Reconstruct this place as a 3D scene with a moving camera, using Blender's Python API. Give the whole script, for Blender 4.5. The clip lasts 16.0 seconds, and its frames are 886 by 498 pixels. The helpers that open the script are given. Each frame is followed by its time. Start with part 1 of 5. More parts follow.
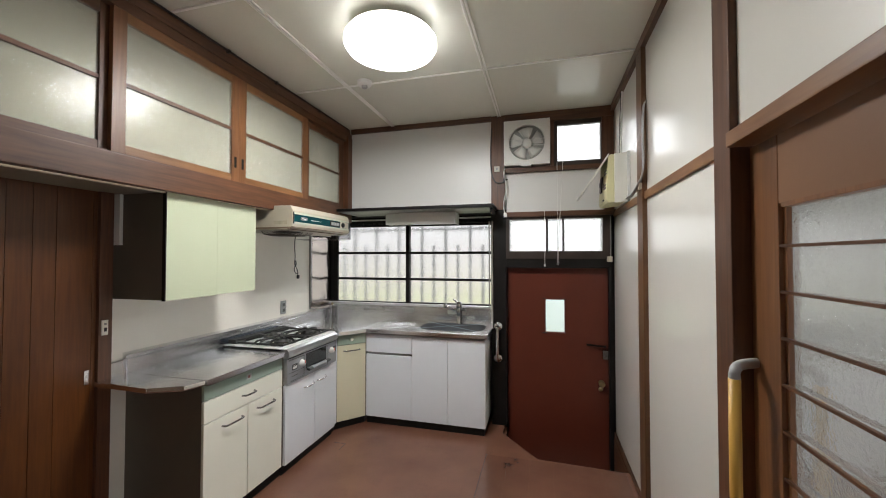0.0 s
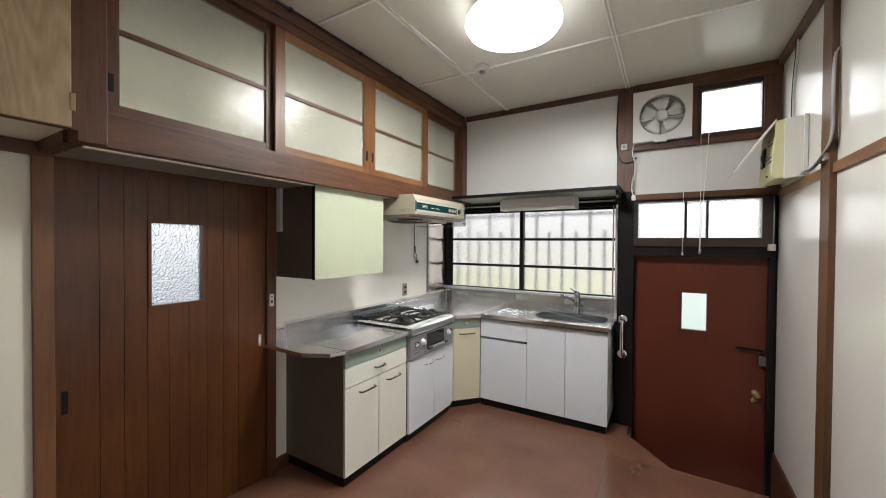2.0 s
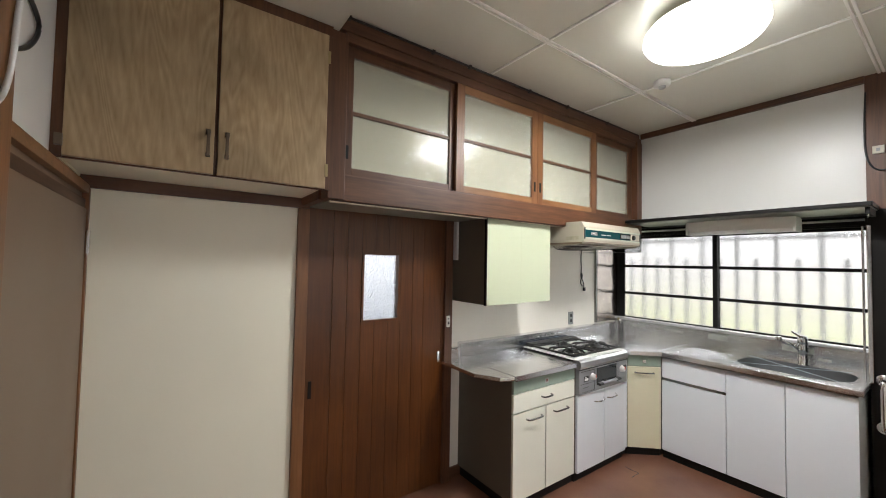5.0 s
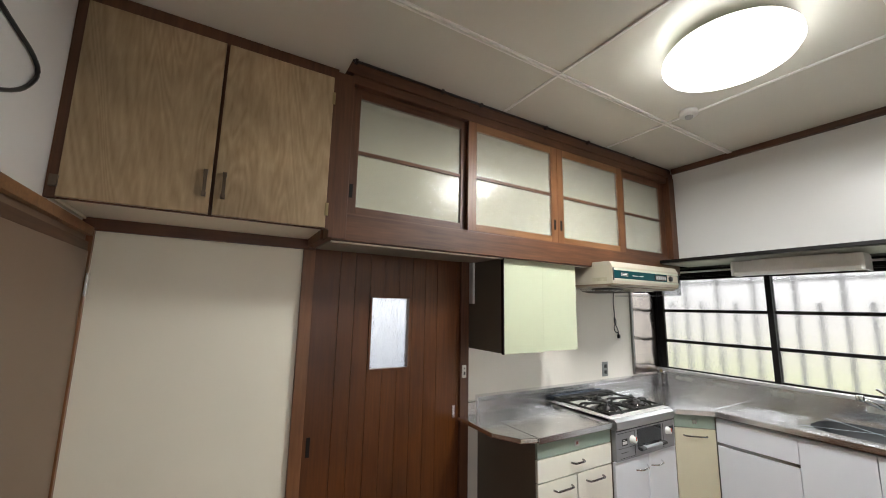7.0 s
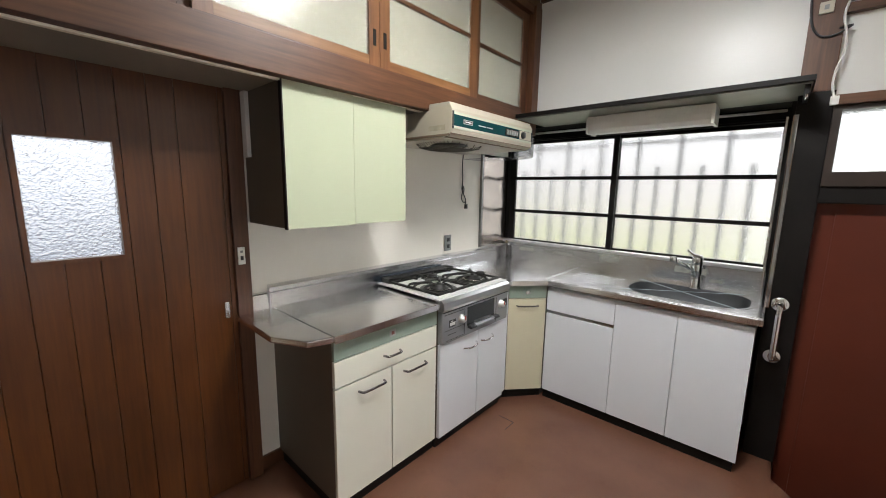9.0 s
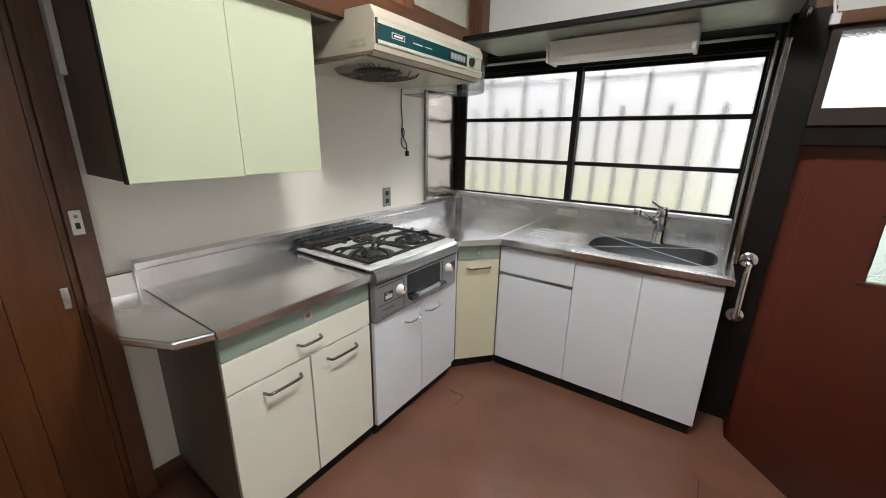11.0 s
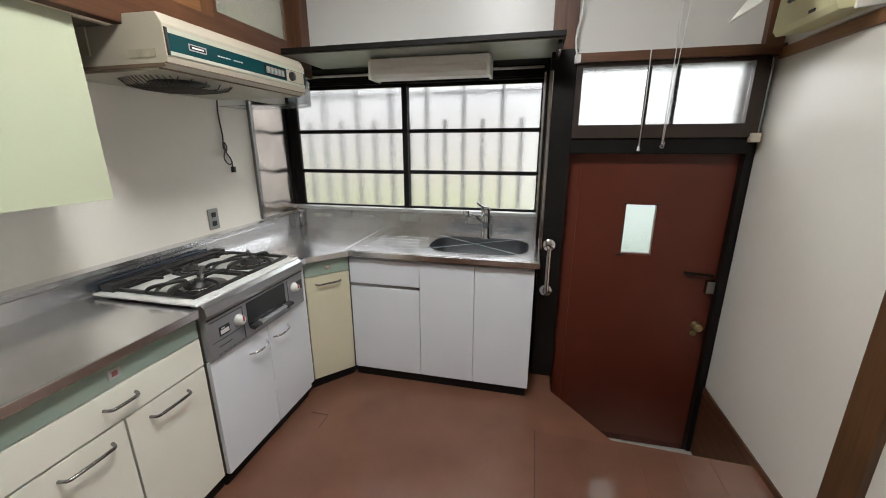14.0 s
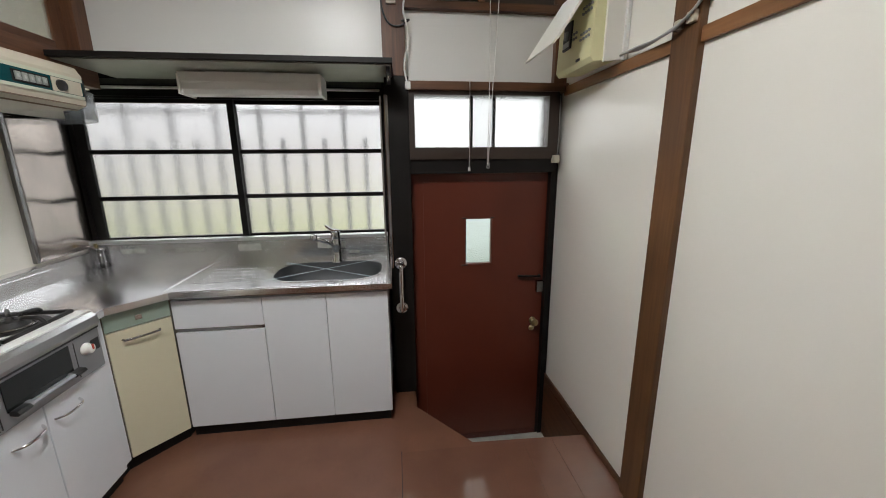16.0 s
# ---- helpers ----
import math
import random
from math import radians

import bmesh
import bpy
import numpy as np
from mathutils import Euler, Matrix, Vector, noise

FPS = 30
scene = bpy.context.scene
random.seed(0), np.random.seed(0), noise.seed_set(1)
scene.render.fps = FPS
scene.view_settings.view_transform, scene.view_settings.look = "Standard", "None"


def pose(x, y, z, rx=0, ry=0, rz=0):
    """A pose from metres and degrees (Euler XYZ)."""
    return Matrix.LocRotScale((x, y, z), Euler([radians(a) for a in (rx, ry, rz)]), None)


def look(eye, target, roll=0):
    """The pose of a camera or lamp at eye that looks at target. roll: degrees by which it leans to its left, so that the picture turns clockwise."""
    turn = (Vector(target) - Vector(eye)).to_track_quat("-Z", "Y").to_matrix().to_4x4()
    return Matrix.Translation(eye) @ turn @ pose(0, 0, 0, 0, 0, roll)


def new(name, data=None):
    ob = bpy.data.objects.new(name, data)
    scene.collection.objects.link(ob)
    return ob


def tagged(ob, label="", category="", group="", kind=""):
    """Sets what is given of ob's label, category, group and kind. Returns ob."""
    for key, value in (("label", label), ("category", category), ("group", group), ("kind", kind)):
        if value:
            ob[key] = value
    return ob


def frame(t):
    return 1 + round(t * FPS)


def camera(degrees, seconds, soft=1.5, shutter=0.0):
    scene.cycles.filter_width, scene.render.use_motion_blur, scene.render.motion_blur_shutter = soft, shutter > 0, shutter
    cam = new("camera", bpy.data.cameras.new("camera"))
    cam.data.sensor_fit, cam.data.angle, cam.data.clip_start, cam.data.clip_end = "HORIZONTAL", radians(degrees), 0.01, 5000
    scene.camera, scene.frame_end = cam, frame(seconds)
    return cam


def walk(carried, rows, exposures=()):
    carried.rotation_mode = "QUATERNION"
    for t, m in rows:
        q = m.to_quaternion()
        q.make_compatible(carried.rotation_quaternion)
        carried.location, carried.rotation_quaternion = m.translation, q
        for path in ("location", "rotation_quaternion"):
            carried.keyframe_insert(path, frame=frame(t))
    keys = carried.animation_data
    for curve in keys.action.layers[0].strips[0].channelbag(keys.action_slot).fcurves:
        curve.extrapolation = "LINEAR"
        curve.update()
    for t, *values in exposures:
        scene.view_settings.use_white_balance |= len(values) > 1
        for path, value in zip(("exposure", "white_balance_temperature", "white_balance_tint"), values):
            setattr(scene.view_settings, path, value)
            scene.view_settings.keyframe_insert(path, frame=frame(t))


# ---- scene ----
cam = camera(99.4, 16.0, soft=1.0)
PATH = [
    (0, (0.145, 0.107, 1.523), (-0.369, 2.039, 1.567), -0.0),
    (0.5, (0.131, 0.12, 1.525), (-0.498, 2.018, 1.557), 0.0),
    (1, (0.105, 0.106, 1.519), (-0.634, 1.965, 1.53), 0.1),
    (1.5, (0.085, 0.097, 1.518), (-0.805, 1.888, 1.507), 0.3),
    (2, (0.065, 0.086, 1.518), (-0.962, 1.801, 1.49), 0.4),
    (2.5, (0.053, 0.069, 1.521), (-1.11, 1.696, 1.484), 0.5),
    (3, (0.046, 0.048, 1.532), (-1.254, 1.567, 1.487), 0.7),
    (3.5, (0.056, 0.03, 1.537), (-1.35, 1.451, 1.494), 0.8),
    (4, (0.066, 0.013, 1.544), (-1.414, 1.357, 1.509), 0.9),
    (4.5, (0.057, -0.009, 1.558), (-1.491, 1.257, 1.555), 1.1),
    (5, (0.071, -0.022, 1.573), (-1.559, 1.134, 1.643), 1.1),
    (5.2, (0.073, -0.028, 1.577), (-1.586, 1.083, 1.694), 1.2),
    (7.3, (0.001, 0.276, 1.559), (-1.706, 1.273, 1.864), 1.1),
    (7.5, (-0.014, 0.386, 1.546), (-1.703, 1.432, 1.78), 1.1),
    (8, (-0.131, 0.597, 1.478), (-1.709, 1.826, 1.445), 1.2),
    (8.5, (-0.281, 0.745, 1.475), (-1.691, 2.148, 1.259), 1.2),
    (9, (-0.314, 0.945, 1.462), (-1.626, 2.421, 1.149), 1.0),
    (9.2, (-0.325, 1.019, 1.46), (-1.614, 2.507, 1.108), 1.0),
    (11.3, (-0.488, 1.308, 1.421), (-1.536, 2.913, 0.852), 0.8),
    (11.5, (-0.487, 1.311, 1.426), (-1.502, 2.936, 0.852), 0.6),
    (12, (-0.459, 1.31, 1.437), (-1.391, 2.982, 0.855), 0.5),
    (12.5, (-0.44, 1.304, 1.44), (-1.263, 3.032, 0.859), 0.4),
    (13, (-0.412, 1.302, 1.449), (-1.113, 3.084, 0.871), 0.1),
    (13.5, (-0.388, 1.298, 1.46), (-0.96, 3.128, 0.892), -0.0),
    (14, (-0.376, 1.293, 1.473), (-0.817, 3.17, 0.941), -0.1),
    (14.5, (-0.348, 1.291, 1.487), (-0.682, 3.199, 0.986), -0.2),
    (15, (-0.3, 1.306, 1.49), (-0.443, 3.244, 1.017), -0.3),
    (15.5, (-0.273, 1.317, 1.497), (-0.199, 3.262, 1.037), -0.5),
    (16, (-0.263, 1.327, 1.497), (-0.03, 3.261, 1.044), -0.5),
]
walk(cam, [(t, look(eye, target, roll)) for t, eye, target, roll in PATH],
     exposures=[(0, 0.0), (2.5, 0.12), (5, 0.3), (7.5, 0.2), (9, 0.12), (12.5, -0.02), (14, -0.1), (16, -0.25)])

# ---- world and light ----
SKYGLOW, LAMPGLOW, LAMPWATTS = 0.76, 6.5, 42.0
world = bpy.data.worlds.new("world")
scene.world = world
world.use_nodes = True
wn = world.node_tree.nodes
sky = wn.new("ShaderNodeTexSky")
sky.sky_type, sky.sun_disc = "NISHITA", False
sky.sun_elevation, sky.sun_rotation = radians(50), radians(200)
wn["Background"].inputs["Strength"].default_value = 0.15
world.node_tree.links.new(sky.outputs[0], wn["Background"].inputs["Color"])
sun = new("sun", bpy.data.lights.new("sun", "SUN"))
sun.data.energy, sun.data.angle, sun.data.color = 1.5, radians(12), (1.0, 0.97, 0.92)
sun.matrix_world = look((-1, 12, 14), (-1, 3, 0))
# the ceiling lamp throws its light down
down = new("ceiling_lamp_light", bpy.data.lights.new("ceiling_lamp_light", "AREA"))
down.data.shape, down.data.size, down.data.energy, down.data.color = "DISK", 0.5, LAMPWATTS, (0.985, 0.985, 0.985)
down.matrix_world = look((-0.69, 2.085, 2.672), (-0.69, 2.085, 0))


# Added lamps: one for open sky above the kitchen window, one unseen side-room fill
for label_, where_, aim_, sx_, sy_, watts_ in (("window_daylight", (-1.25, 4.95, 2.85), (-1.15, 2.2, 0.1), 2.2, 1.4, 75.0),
                                               ("side_room_fill", (2.42, 0.40, 1.25), (-1.8, 0.30, 1.2), 2.6, 1.4, 29.0)):
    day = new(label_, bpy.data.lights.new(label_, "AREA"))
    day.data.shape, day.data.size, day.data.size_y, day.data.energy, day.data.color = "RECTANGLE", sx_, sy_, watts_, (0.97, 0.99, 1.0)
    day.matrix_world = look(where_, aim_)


# ---- materials ----
def nodes_of(name):
    m = bpy.data.materials.new(name)
    m.use_nodes = True
    return m, m.node_tree.nodes, m.node_tree.links, m.node_tree.nodes["Principled BSDF"]


def ramp(n, stops):
    r = n.new("ShaderNodeValToRGB")
    el = r.color_ramp.elements
    while len(el) < len(stops):
        el.new(0.5)
    for e, (p, c) in zip(el, stops):
        e.position, e.color = p, (*c, 1)
    return r


def shade(c, k):
    return tuple(min(1, v * k) for v in c)


def paint(name, colour, rough=0.5, metal=0.0, vary=0.06, scale=2.5, bump=0.02, fine=180.0, spec=0.5, stains=0.0):
    """A surface of one colour with soft blotches, fine grain and uneven gloss."""
    m, n, l, p = nodes_of(name)
    tc = n.new("ShaderNodeTexCoord")
    a = n.new("ShaderNodeTexNoise")
    a.inputs["Scale"].default_value, a.inputs["Detail"].default_value = scale, 6
    l.new(tc.outputs["Object"], a.inputs["Vector"])
    r = ramp(n, [(0.3, shade(colour, 1 - vary)), (0.7, shade(colour, 1 + vary))])
    l.new(a.outputs["Fac"], r.inputs["Fac"])
    out = r.outputs["Color"]
    if stains:
        s = n.new("ShaderNodeTexNoise")
        s.inputs["Scale"].default_value, s.inputs["Detail"].default_value, s.inputs["Roughness"].default_value = 7, 10, 0.7
        l.new(tc.outputs["Object"], s.inputs["Vector"])
        sr = ramp(n, [(0.55, (0, 0, 0)), (0.75, (1, 1, 1))])
        l.new(s.outputs["Fac"], sr.inputs["Fac"])
        k = n.new("ShaderNodeMath")
        k.operation = "MULTIPLY"
        k.inputs[1].default_value = stains
        l.new(sr.outputs["Color"], k.inputs[0])
        mx = n.new("ShaderNodeMixRGB")
        mx.inputs["Color2"].default_value = (*shade(colour, 0.55), 1)
        l.new(k.outputs[0], mx.inputs["Fac"])
        l.new(out, mx.inputs["Color1"])
        out = mx.outputs["Color"]
    l.new(out, p.inputs["Base Color"])
    b = n.new("ShaderNodeTexNoise")
    b.inputs["Scale"].default_value, b.inputs["Detail"].default_value = fine, 3
    l.new(tc.outputs["Object"], b.inputs["Vector"])
    bp = n.new("ShaderNodeBump")
    bp.inputs["Strength"].default_value, bp.inputs["Distance"].default_value = bump, 0.01
    l.new(b.outputs["Fac"], bp.inputs["Height"])
    l.new(bp.outputs["Normal"], p.inputs["Normal"])
    rr = n.new("ShaderNodeMapRange")
    rr.inputs["To Min"].default_value, rr.inputs["To Max"].default_value = max(0.02, rough * 0.8), min(1, rough * 1.2)
    l.new(a.outputs["Fac"], rr.inputs["Value"])
    l.new(rr.outputs["Result"], p.inputs["Roughness"])
    p.inputs["Metallic"].default_value = metal
    p.inputs["Specular IOR Level"].default_value = spec
    return m


def wood(name, dark, light, axis="z", rough=0.45, rings=9.0, knots=0.0, bump=0.08, contrast=1.0, fineness=14.0, figure=0.6):
    """Grain drawn out along one axis, with broader figure and pieces that differ in tone."""
    m, n, l, p = nodes_of(name)
    tc = n.new("ShaderNodeTexCoord")
    mp = n.new("ShaderNodeMapping")
    g = fineness
    sc = {"x": (0.9, g, g), "y": (g, 0.9, g), "z": (g, g, 0.9)}[axis]
    mp.inputs["Scale"].default_value = sc
    l.new(tc.outputs["Object"], mp.inputs["Vector"])
    oi = n.new("ShaderNodeObjectInfo")
    off = n.new("ShaderNodeVectorMath")
    off.operation = "MULTIPLY_ADD"
    off.inputs[1].default_value = (1, 1, 1)
    cmb = n.new("ShaderNodeMath")
    cmb.operation = "MULTIPLY"
    cmb.inputs[1].default_value = 37.0
    l.new(oi.outputs["Random"], cmb.inputs[0])
    l.new(mp.outputs["Vector"], off.inputs[0])
    l.new(cmb.outputs[0], off.inputs[2])
    a = n.new("ShaderNodeTexNoise")
    a.inputs["Scale"].default_value, a.inputs["Detail"].default_value, a.inputs["Distortion"].default_value = 0.8, 5 if fineness > 8 else 1.5, figure
    l.new(off.outputs[0], a.inputs["Vector"])
    w = n.new("ShaderNodeMath")
    w.operation = "MULTIPLY"
    w.inputs[1].default_value = rings
    l.new(a.outputs["Fac"], w.inputs[0])
    fr = n.new("ShaderNodeMath")
    fr.operation = "PINGPONG"
    fr.inputs[1].default_value = 1.0
    l.new(w.outputs[0], fr.inputs[0])
    f = n.new("ShaderNodeTexNoise")
    f.inputs["Scale"].default_value, f.inputs["Detail"].default_value = 84.0 / fineness, 4
    l.new(off.outputs[0], f.inputs["Vector"])
    mix = n.new("ShaderNodeMath")
    mix.operation = "MULTIPLY_ADD"
    mix.inputs[1].default_value = 0.45 * contrast
    l.new(fr.outputs[0], mix.inputs[0])
    half = n.new("ShaderNodeMath")
    half.operation = "MULTIPLY"
    half.inputs[1].default_value = 0.6
    l.new(f.outputs["Fac"], half.inputs[0])
    l.new(half.outputs[0], mix.inputs[2])
    r = ramp(n, [(0.15, dark), (0.85, light)])
    l.new(mix.outputs[0], r.inputs["Fac"])
    big = n.new("ShaderNodeTexNoise")
    big.inputs["Scale"].default_value, big.inputs["Detail"].default_value = 2.2, 4
    l.new(tc.outputs["Object"], big.inputs["Vector"])
    hsv = n.new("ShaderNodeHueSaturation")
    v = n.new("ShaderNodeMapRange")
    v.inputs["From Min"].default_value, v.inputs["From Max"].default_value = 0.3, 0.7
    v.inputs["To Min"].default_value, v.inputs["To Max"].default_value = 0.75, 1.25
    l.new(big.outputs["Fac"], v.inputs["Value"])
    l.new(v.outputs["Result"], hsv.inputs["Value"])
    l.new(r.outputs["Color"], hsv.inputs["Color"])
    l.new(hsv.outputs["Color"], p.inputs["Base Color"])
    bp = n.new("ShaderNodeBump")
    bp.inputs["Strength"].default_value, bp.inputs["Distance"].default_value = bump, 0.004
    l.new(mix.outputs[0], bp.inputs["Height"])
    l.new(bp.outputs["Normal"], p.inputs["Normal"])
    p.inputs["Roughness"].default_value = rough
    return m


def frosted(name, rough=0.3, scale=160.0, bump=0.4, tint=(1.0, 0.985, 0.975), clear=1.0, ior=1.45, relief=0.004):
    m, n, l, p = nodes_of(name)
    p.inputs["Base Color"].default_value = (*tint, 1)
    p.inputs["Transmission Weight"].default_value, p.inputs["Roughness"].default_value = clear, rough
    p.inputs["IOR"].default_value = ior
    tc = n.new("ShaderNodeTexCoord")
    a = n.new("ShaderNodeTexNoise")
    a.inputs["Scale"].default_value, a.inputs["Detail"].default_value, a.inputs["Roughness"].default_value = scale, 2, 0.6
    l.new(tc.outputs["Object"], a.inputs["Vector"])
    bp = n.new("ShaderNodeBump")
    bp.inputs["Strength"].default_value, bp.inputs["Distance"].default_value = bump, relief
    l.new(a.outputs["Fac"], bp.inputs["Height"])
    l.new(bp.outputs["Normal"], p.inputs["Normal"])
    return m


def glow(name, colour, strength):
    m, n, l, p = nodes_of(name)
    p.inputs["Base Color"].default_value = (0.9, 0.9, 0.9, 1)
    p.inputs["Emission Color"].default_value, p.inputs["Emission Strength"].default_value = (*colour, 1), strength
    return m


WALL = paint("wall_panel_white", (0.69, 0.685, 0.66), rough=0.3, spec=0.35, vary=0.03, scale=1.2, bump=0.015)
CREAM = paint("wall_board_cream", (0.88, 0.845, 0.70), rough=0.4, vary=0.03, scale=1.5, bump=0.015)
CEIL = paint("ceiling_board_gloss", (0.77, 0.765, 0.68), rough=0.22, vary=0.03, scale=1.0, bump=0.01)
FLOOR = paint("floor_brown_paint", (0.165, 0.078, 0.050), rough=0.22, vary=0.12, scale=3.0, bump=0.03, fine=60, stains=0.25)
CONC = paint("concrete", (0.35, 0.35, 0.33), rough=0.85, vary=0.2, scale=8, bump=0.3, stains=0.4)
DOORRED = paint("door_oxblood_paint", (0.108, 0.023, 0.012), rough=0.36, vary=0.12, scale=3, bump=0.04, stains=0.2)
BLACK = paint("black_stained_wood", (0.008, 0.0068, 0.0062), spec=0.22, rough=0.5, vary=0.3, scale=6, bump=0.06)
WOODZ = wood("brown_wood_upright", (0.062, 0.023, 0.010), (0.165, 0.068, 0.029), "z", contrast=0.5)
WOODY = wood("brown_wood_along", (0.062, 0.023, 0.010), (0.165, 0.068, 0.029), "y", contrast=0.5)
WOODX = wood("brown_wood_across", (0.05, 0.02, 0.009), (0.15, 0.066, 0.03), "x", contrast=0.7)
POSTWOOD = wood("warm_brown_post", (0.085, 0.038, 0.015), (0.195, 0.092, 0.038), "z", contrast=0.45, rings=5)
SLAT = wood("red_brown_boards", (0.058, 0.0160, 0.0030), (0.142, 0.047, 0.0100), "z", rough=0.34, rings=6, contrast=0.35)
HONEY = wood("honey_wood", (0.17, 0.073, 0.027), (0.31, 0.150, 0.060), "y", rough=0.4, contrast=0.6)
HONEYZ = wood("honey_wood_upright", (0.135, 0.054, 0.019), (0.25, 0.108, 0.042), "z", rough=0.4, contrast=0.6)
OAK = wood("oak_grain_print", (0.31, 0.212, 0.108), (0.56, 0.425, 0.262), "z", rough=0.42, rings=24, contrast=0.5, fineness=5.6, figure=1.2)
BROWNDOOR = paint("plain_brown_door", (0.185, 0.122, 0.078), rough=0.4, vary=0.05)
PLYBROWN = paint("brown_plywood", (0.21, 0.100, 0.046), rough=0.4, vary=0.08, scale=1.6)
STEEL = paint("brushed_steel", (0.80, 0.80, 0.805), rough=0.22, metal=1.0, vary=0.1, scale=5, bump=0.02, fine=90)
SPLASH = paint("dull_splash_steel", (0.78, 0.78, 0.79), rough=0.24, metal=1.0, vary=0.06, scale=5, bump=0.03, fine=60)
SATIN = paint("satin_worn_steel", (0.70, 0.70, 0.71), rough=0.42, metal=1.0, vary=0.12, scale=6, bump=0.03, fine=90)
BOWL = paint("satin_steel", (0.20, 0.21, 0.22), rough=0.4, metal=1.0, vary=0.06, scale=5, bump=0.01)
DULL = paint("worn_plated_metal", (0.27, 0.265, 0.26), rough=0.25, metal=1.0, vary=0.1)
# the sheet's warm, pinkish reflection is mixed into its base colour
SHEET = paint("polished_sheet", (0.50, 0.44, 0.40), rough=0.17, metal=1.0, vary=0.05, bump=0.01)
CHROME = paint("chrome", (0.75, 0.75, 0.76), rough=0.1, metal=1.0, vary=0.05, bump=0.0)
LAMG = paint("pale_green_laminate", (0.535, 0.58, 0.415), rough=0.22, vary=0.02, bump=0.006)
LAMC = paint("cream_laminate", (0.80, 0.795, 0.69), rough=0.35, vary=0.03, bump=0.01)
KHAKI = paint("khaki_laminate", (0.67, 0.63, 0.46), rough=0.35, vary=0.03, bump=0.01)
LAMW = paint("white_laminate", (0.74, 0.77, 0.81), rough=0.3, vary=0.02, bump=0.008)
CARC = paint("dark_olive_carcass", (0.125, 0.108, 0.082), rough=0.45, vary=0.1, bump=0.02)
SAGE = paint("sage_green_trim", (0.27, 0.34, 0.28), rough=0.4, vary=0.05)
ENAMEL = paint("white_enamel", (0.82, 0.82, 0.80), rough=0.15, vary=0.02, bump=0.0)
IRON = paint("black_cast_iron", (0.015, 0.014, 0.013), rough=0.45, vary=0.2, bump=0.05)
PLASTIC = paint("aged_cream_plastic", (0.50, 0.455, 0.36), rough=0.4, vary=0.06, stains=0.15)
YPLASTIC = paint("yellowed_plastic", (0.74, 0.71, 0.42), rough=0.4, vary=0.04)
PALEPL = paint("pale_cream_plastic", (0.80, 0.79, 0.72), rough=0.4, vary=0.03)
WPLASTIC = paint("white_plastic", (0.76, 0.76, 0.73), rough=0.4, vary=0.03)
TEAL = paint("teal_strip", (0.004, 0.050, 0.056), rough=0.2, vary=0.05)
DARKGLASS = paint("dark_glass", (0.012, 0.014, 0.014), rough=0.08, vary=0.05, bump=0.0)
BLKPLASTIC = paint("black_plastic", (0.02, 0.02, 0.02), rough=0.4, vary=0.1)
GREYPL = paint("grey_plastic", (0.25, 0.26, 0.25), rough=0.45, vary=0.05)
SILVERGREY = paint("light_grey_plastic", (0.38, 0.38, 0.37), rough=0.5)
RED = paint("red_plastic", (0.6, 0.08, 0.05), rough=0.4)
BRASS = paint("worn_brass", (0.40, 0.32, 0.17), rough=0.35, metal=1.0, vary=0.15)
YGRIP = paint("yellow_grip", (0.62, 0.36, 0.07), rough=0.4, vary=0.06)
GLASS = frosted("frosted_glass", 0.2, 150, 0.8, (0.94, 0.945, 0.95))
GLASS_CAB = frosted("figured_cabinet_glass", 0.14, 60, 0.34, (0.75, 0.74, 0.65), clear=0.72, ior=1.32)
GLASS_BACK = frosted("tinted_frosted_glass", 0.2, 150, 0.6, (0.62, 0.70, 0.67))
GLASS_DOOR = frosted("rippled_glass", 0.05, 75, 0.16, (0.54, 0.54, 0.53), ior=2.3)
GLASS_PEBBLE = frosted("coarse_pebbled_glass", 0.02, 85, 1.0, (0.97, 0.985, 1.0), relief=0.011)
# plywood with the dimness under the cupboard put into its colour
SHADEPLY = paint("shade_toned_plywood", (0.27, 0.25, 0.20), rough=0.5, vary=0.12, scale=2.0)
INNER = paint("bare_cupboard_lining", (0.74, 0.71, 0.58), rough=0.6, vary=0.1)
DARKWOOD = paint("dark_brown_frame", (0.030, 0.019, 0.014), rough=0.45, vary=0.25, scale=5, bump=0.06)
GLOSSWALL = paint("wall_panel_gloss_white", (0.86, 0.84, 0.77), rough=0.3, spec=0.4, vary=0.03, scale=1.2, bump=0.015)
for mat_, w_, r_, i_ in ((GLOSSWALL, 1.0, 0.2, 1.75),):
    p_ = mat_.node_tree.nodes["Principled BSDF"]
    p_.inputs["Coat Weight"].default_value, p_.inputs["Coat Roughness"].default_value, p_.inputs["Coat IOR"].default_value = w_, r_, i_
LAMP = glow("lamp_diffuser", (1.0, 0.985, 0.965), LAMPGLOW)


# ---- building helpers ----
def box(*spans, bevel=0.0):
    """A box from x0, x1, y0, y1, z0, z1."""
    x0, x1, y0, y1, z0, z1 = spans
    bm = bmesh.new()
    bmesh.ops.create_cube(bm, size=1, matrix=Matrix.LocRotScale(((x0 + x1) / 2, (y0 + y1) / 2, (z0 + z1) / 2), None, (abs(x1 - x0), abs(y1 - y0), abs(z1 - z0))))
    if bevel:
        bmesh.ops.bevel(bm, geom=bm.edges[:], offset=bevel, segments=2, affect="EDGES", profile=0.7)
    return bm


def merge(*bms):
    out = bmesh.new()
    for b in bms:
        me = bpy.data.meshes.new("tmp")
        b.to_mesh(me)
        b.free()
        out.from_mesh(me)
        bpy.data.meshes.remove(me)
    return out


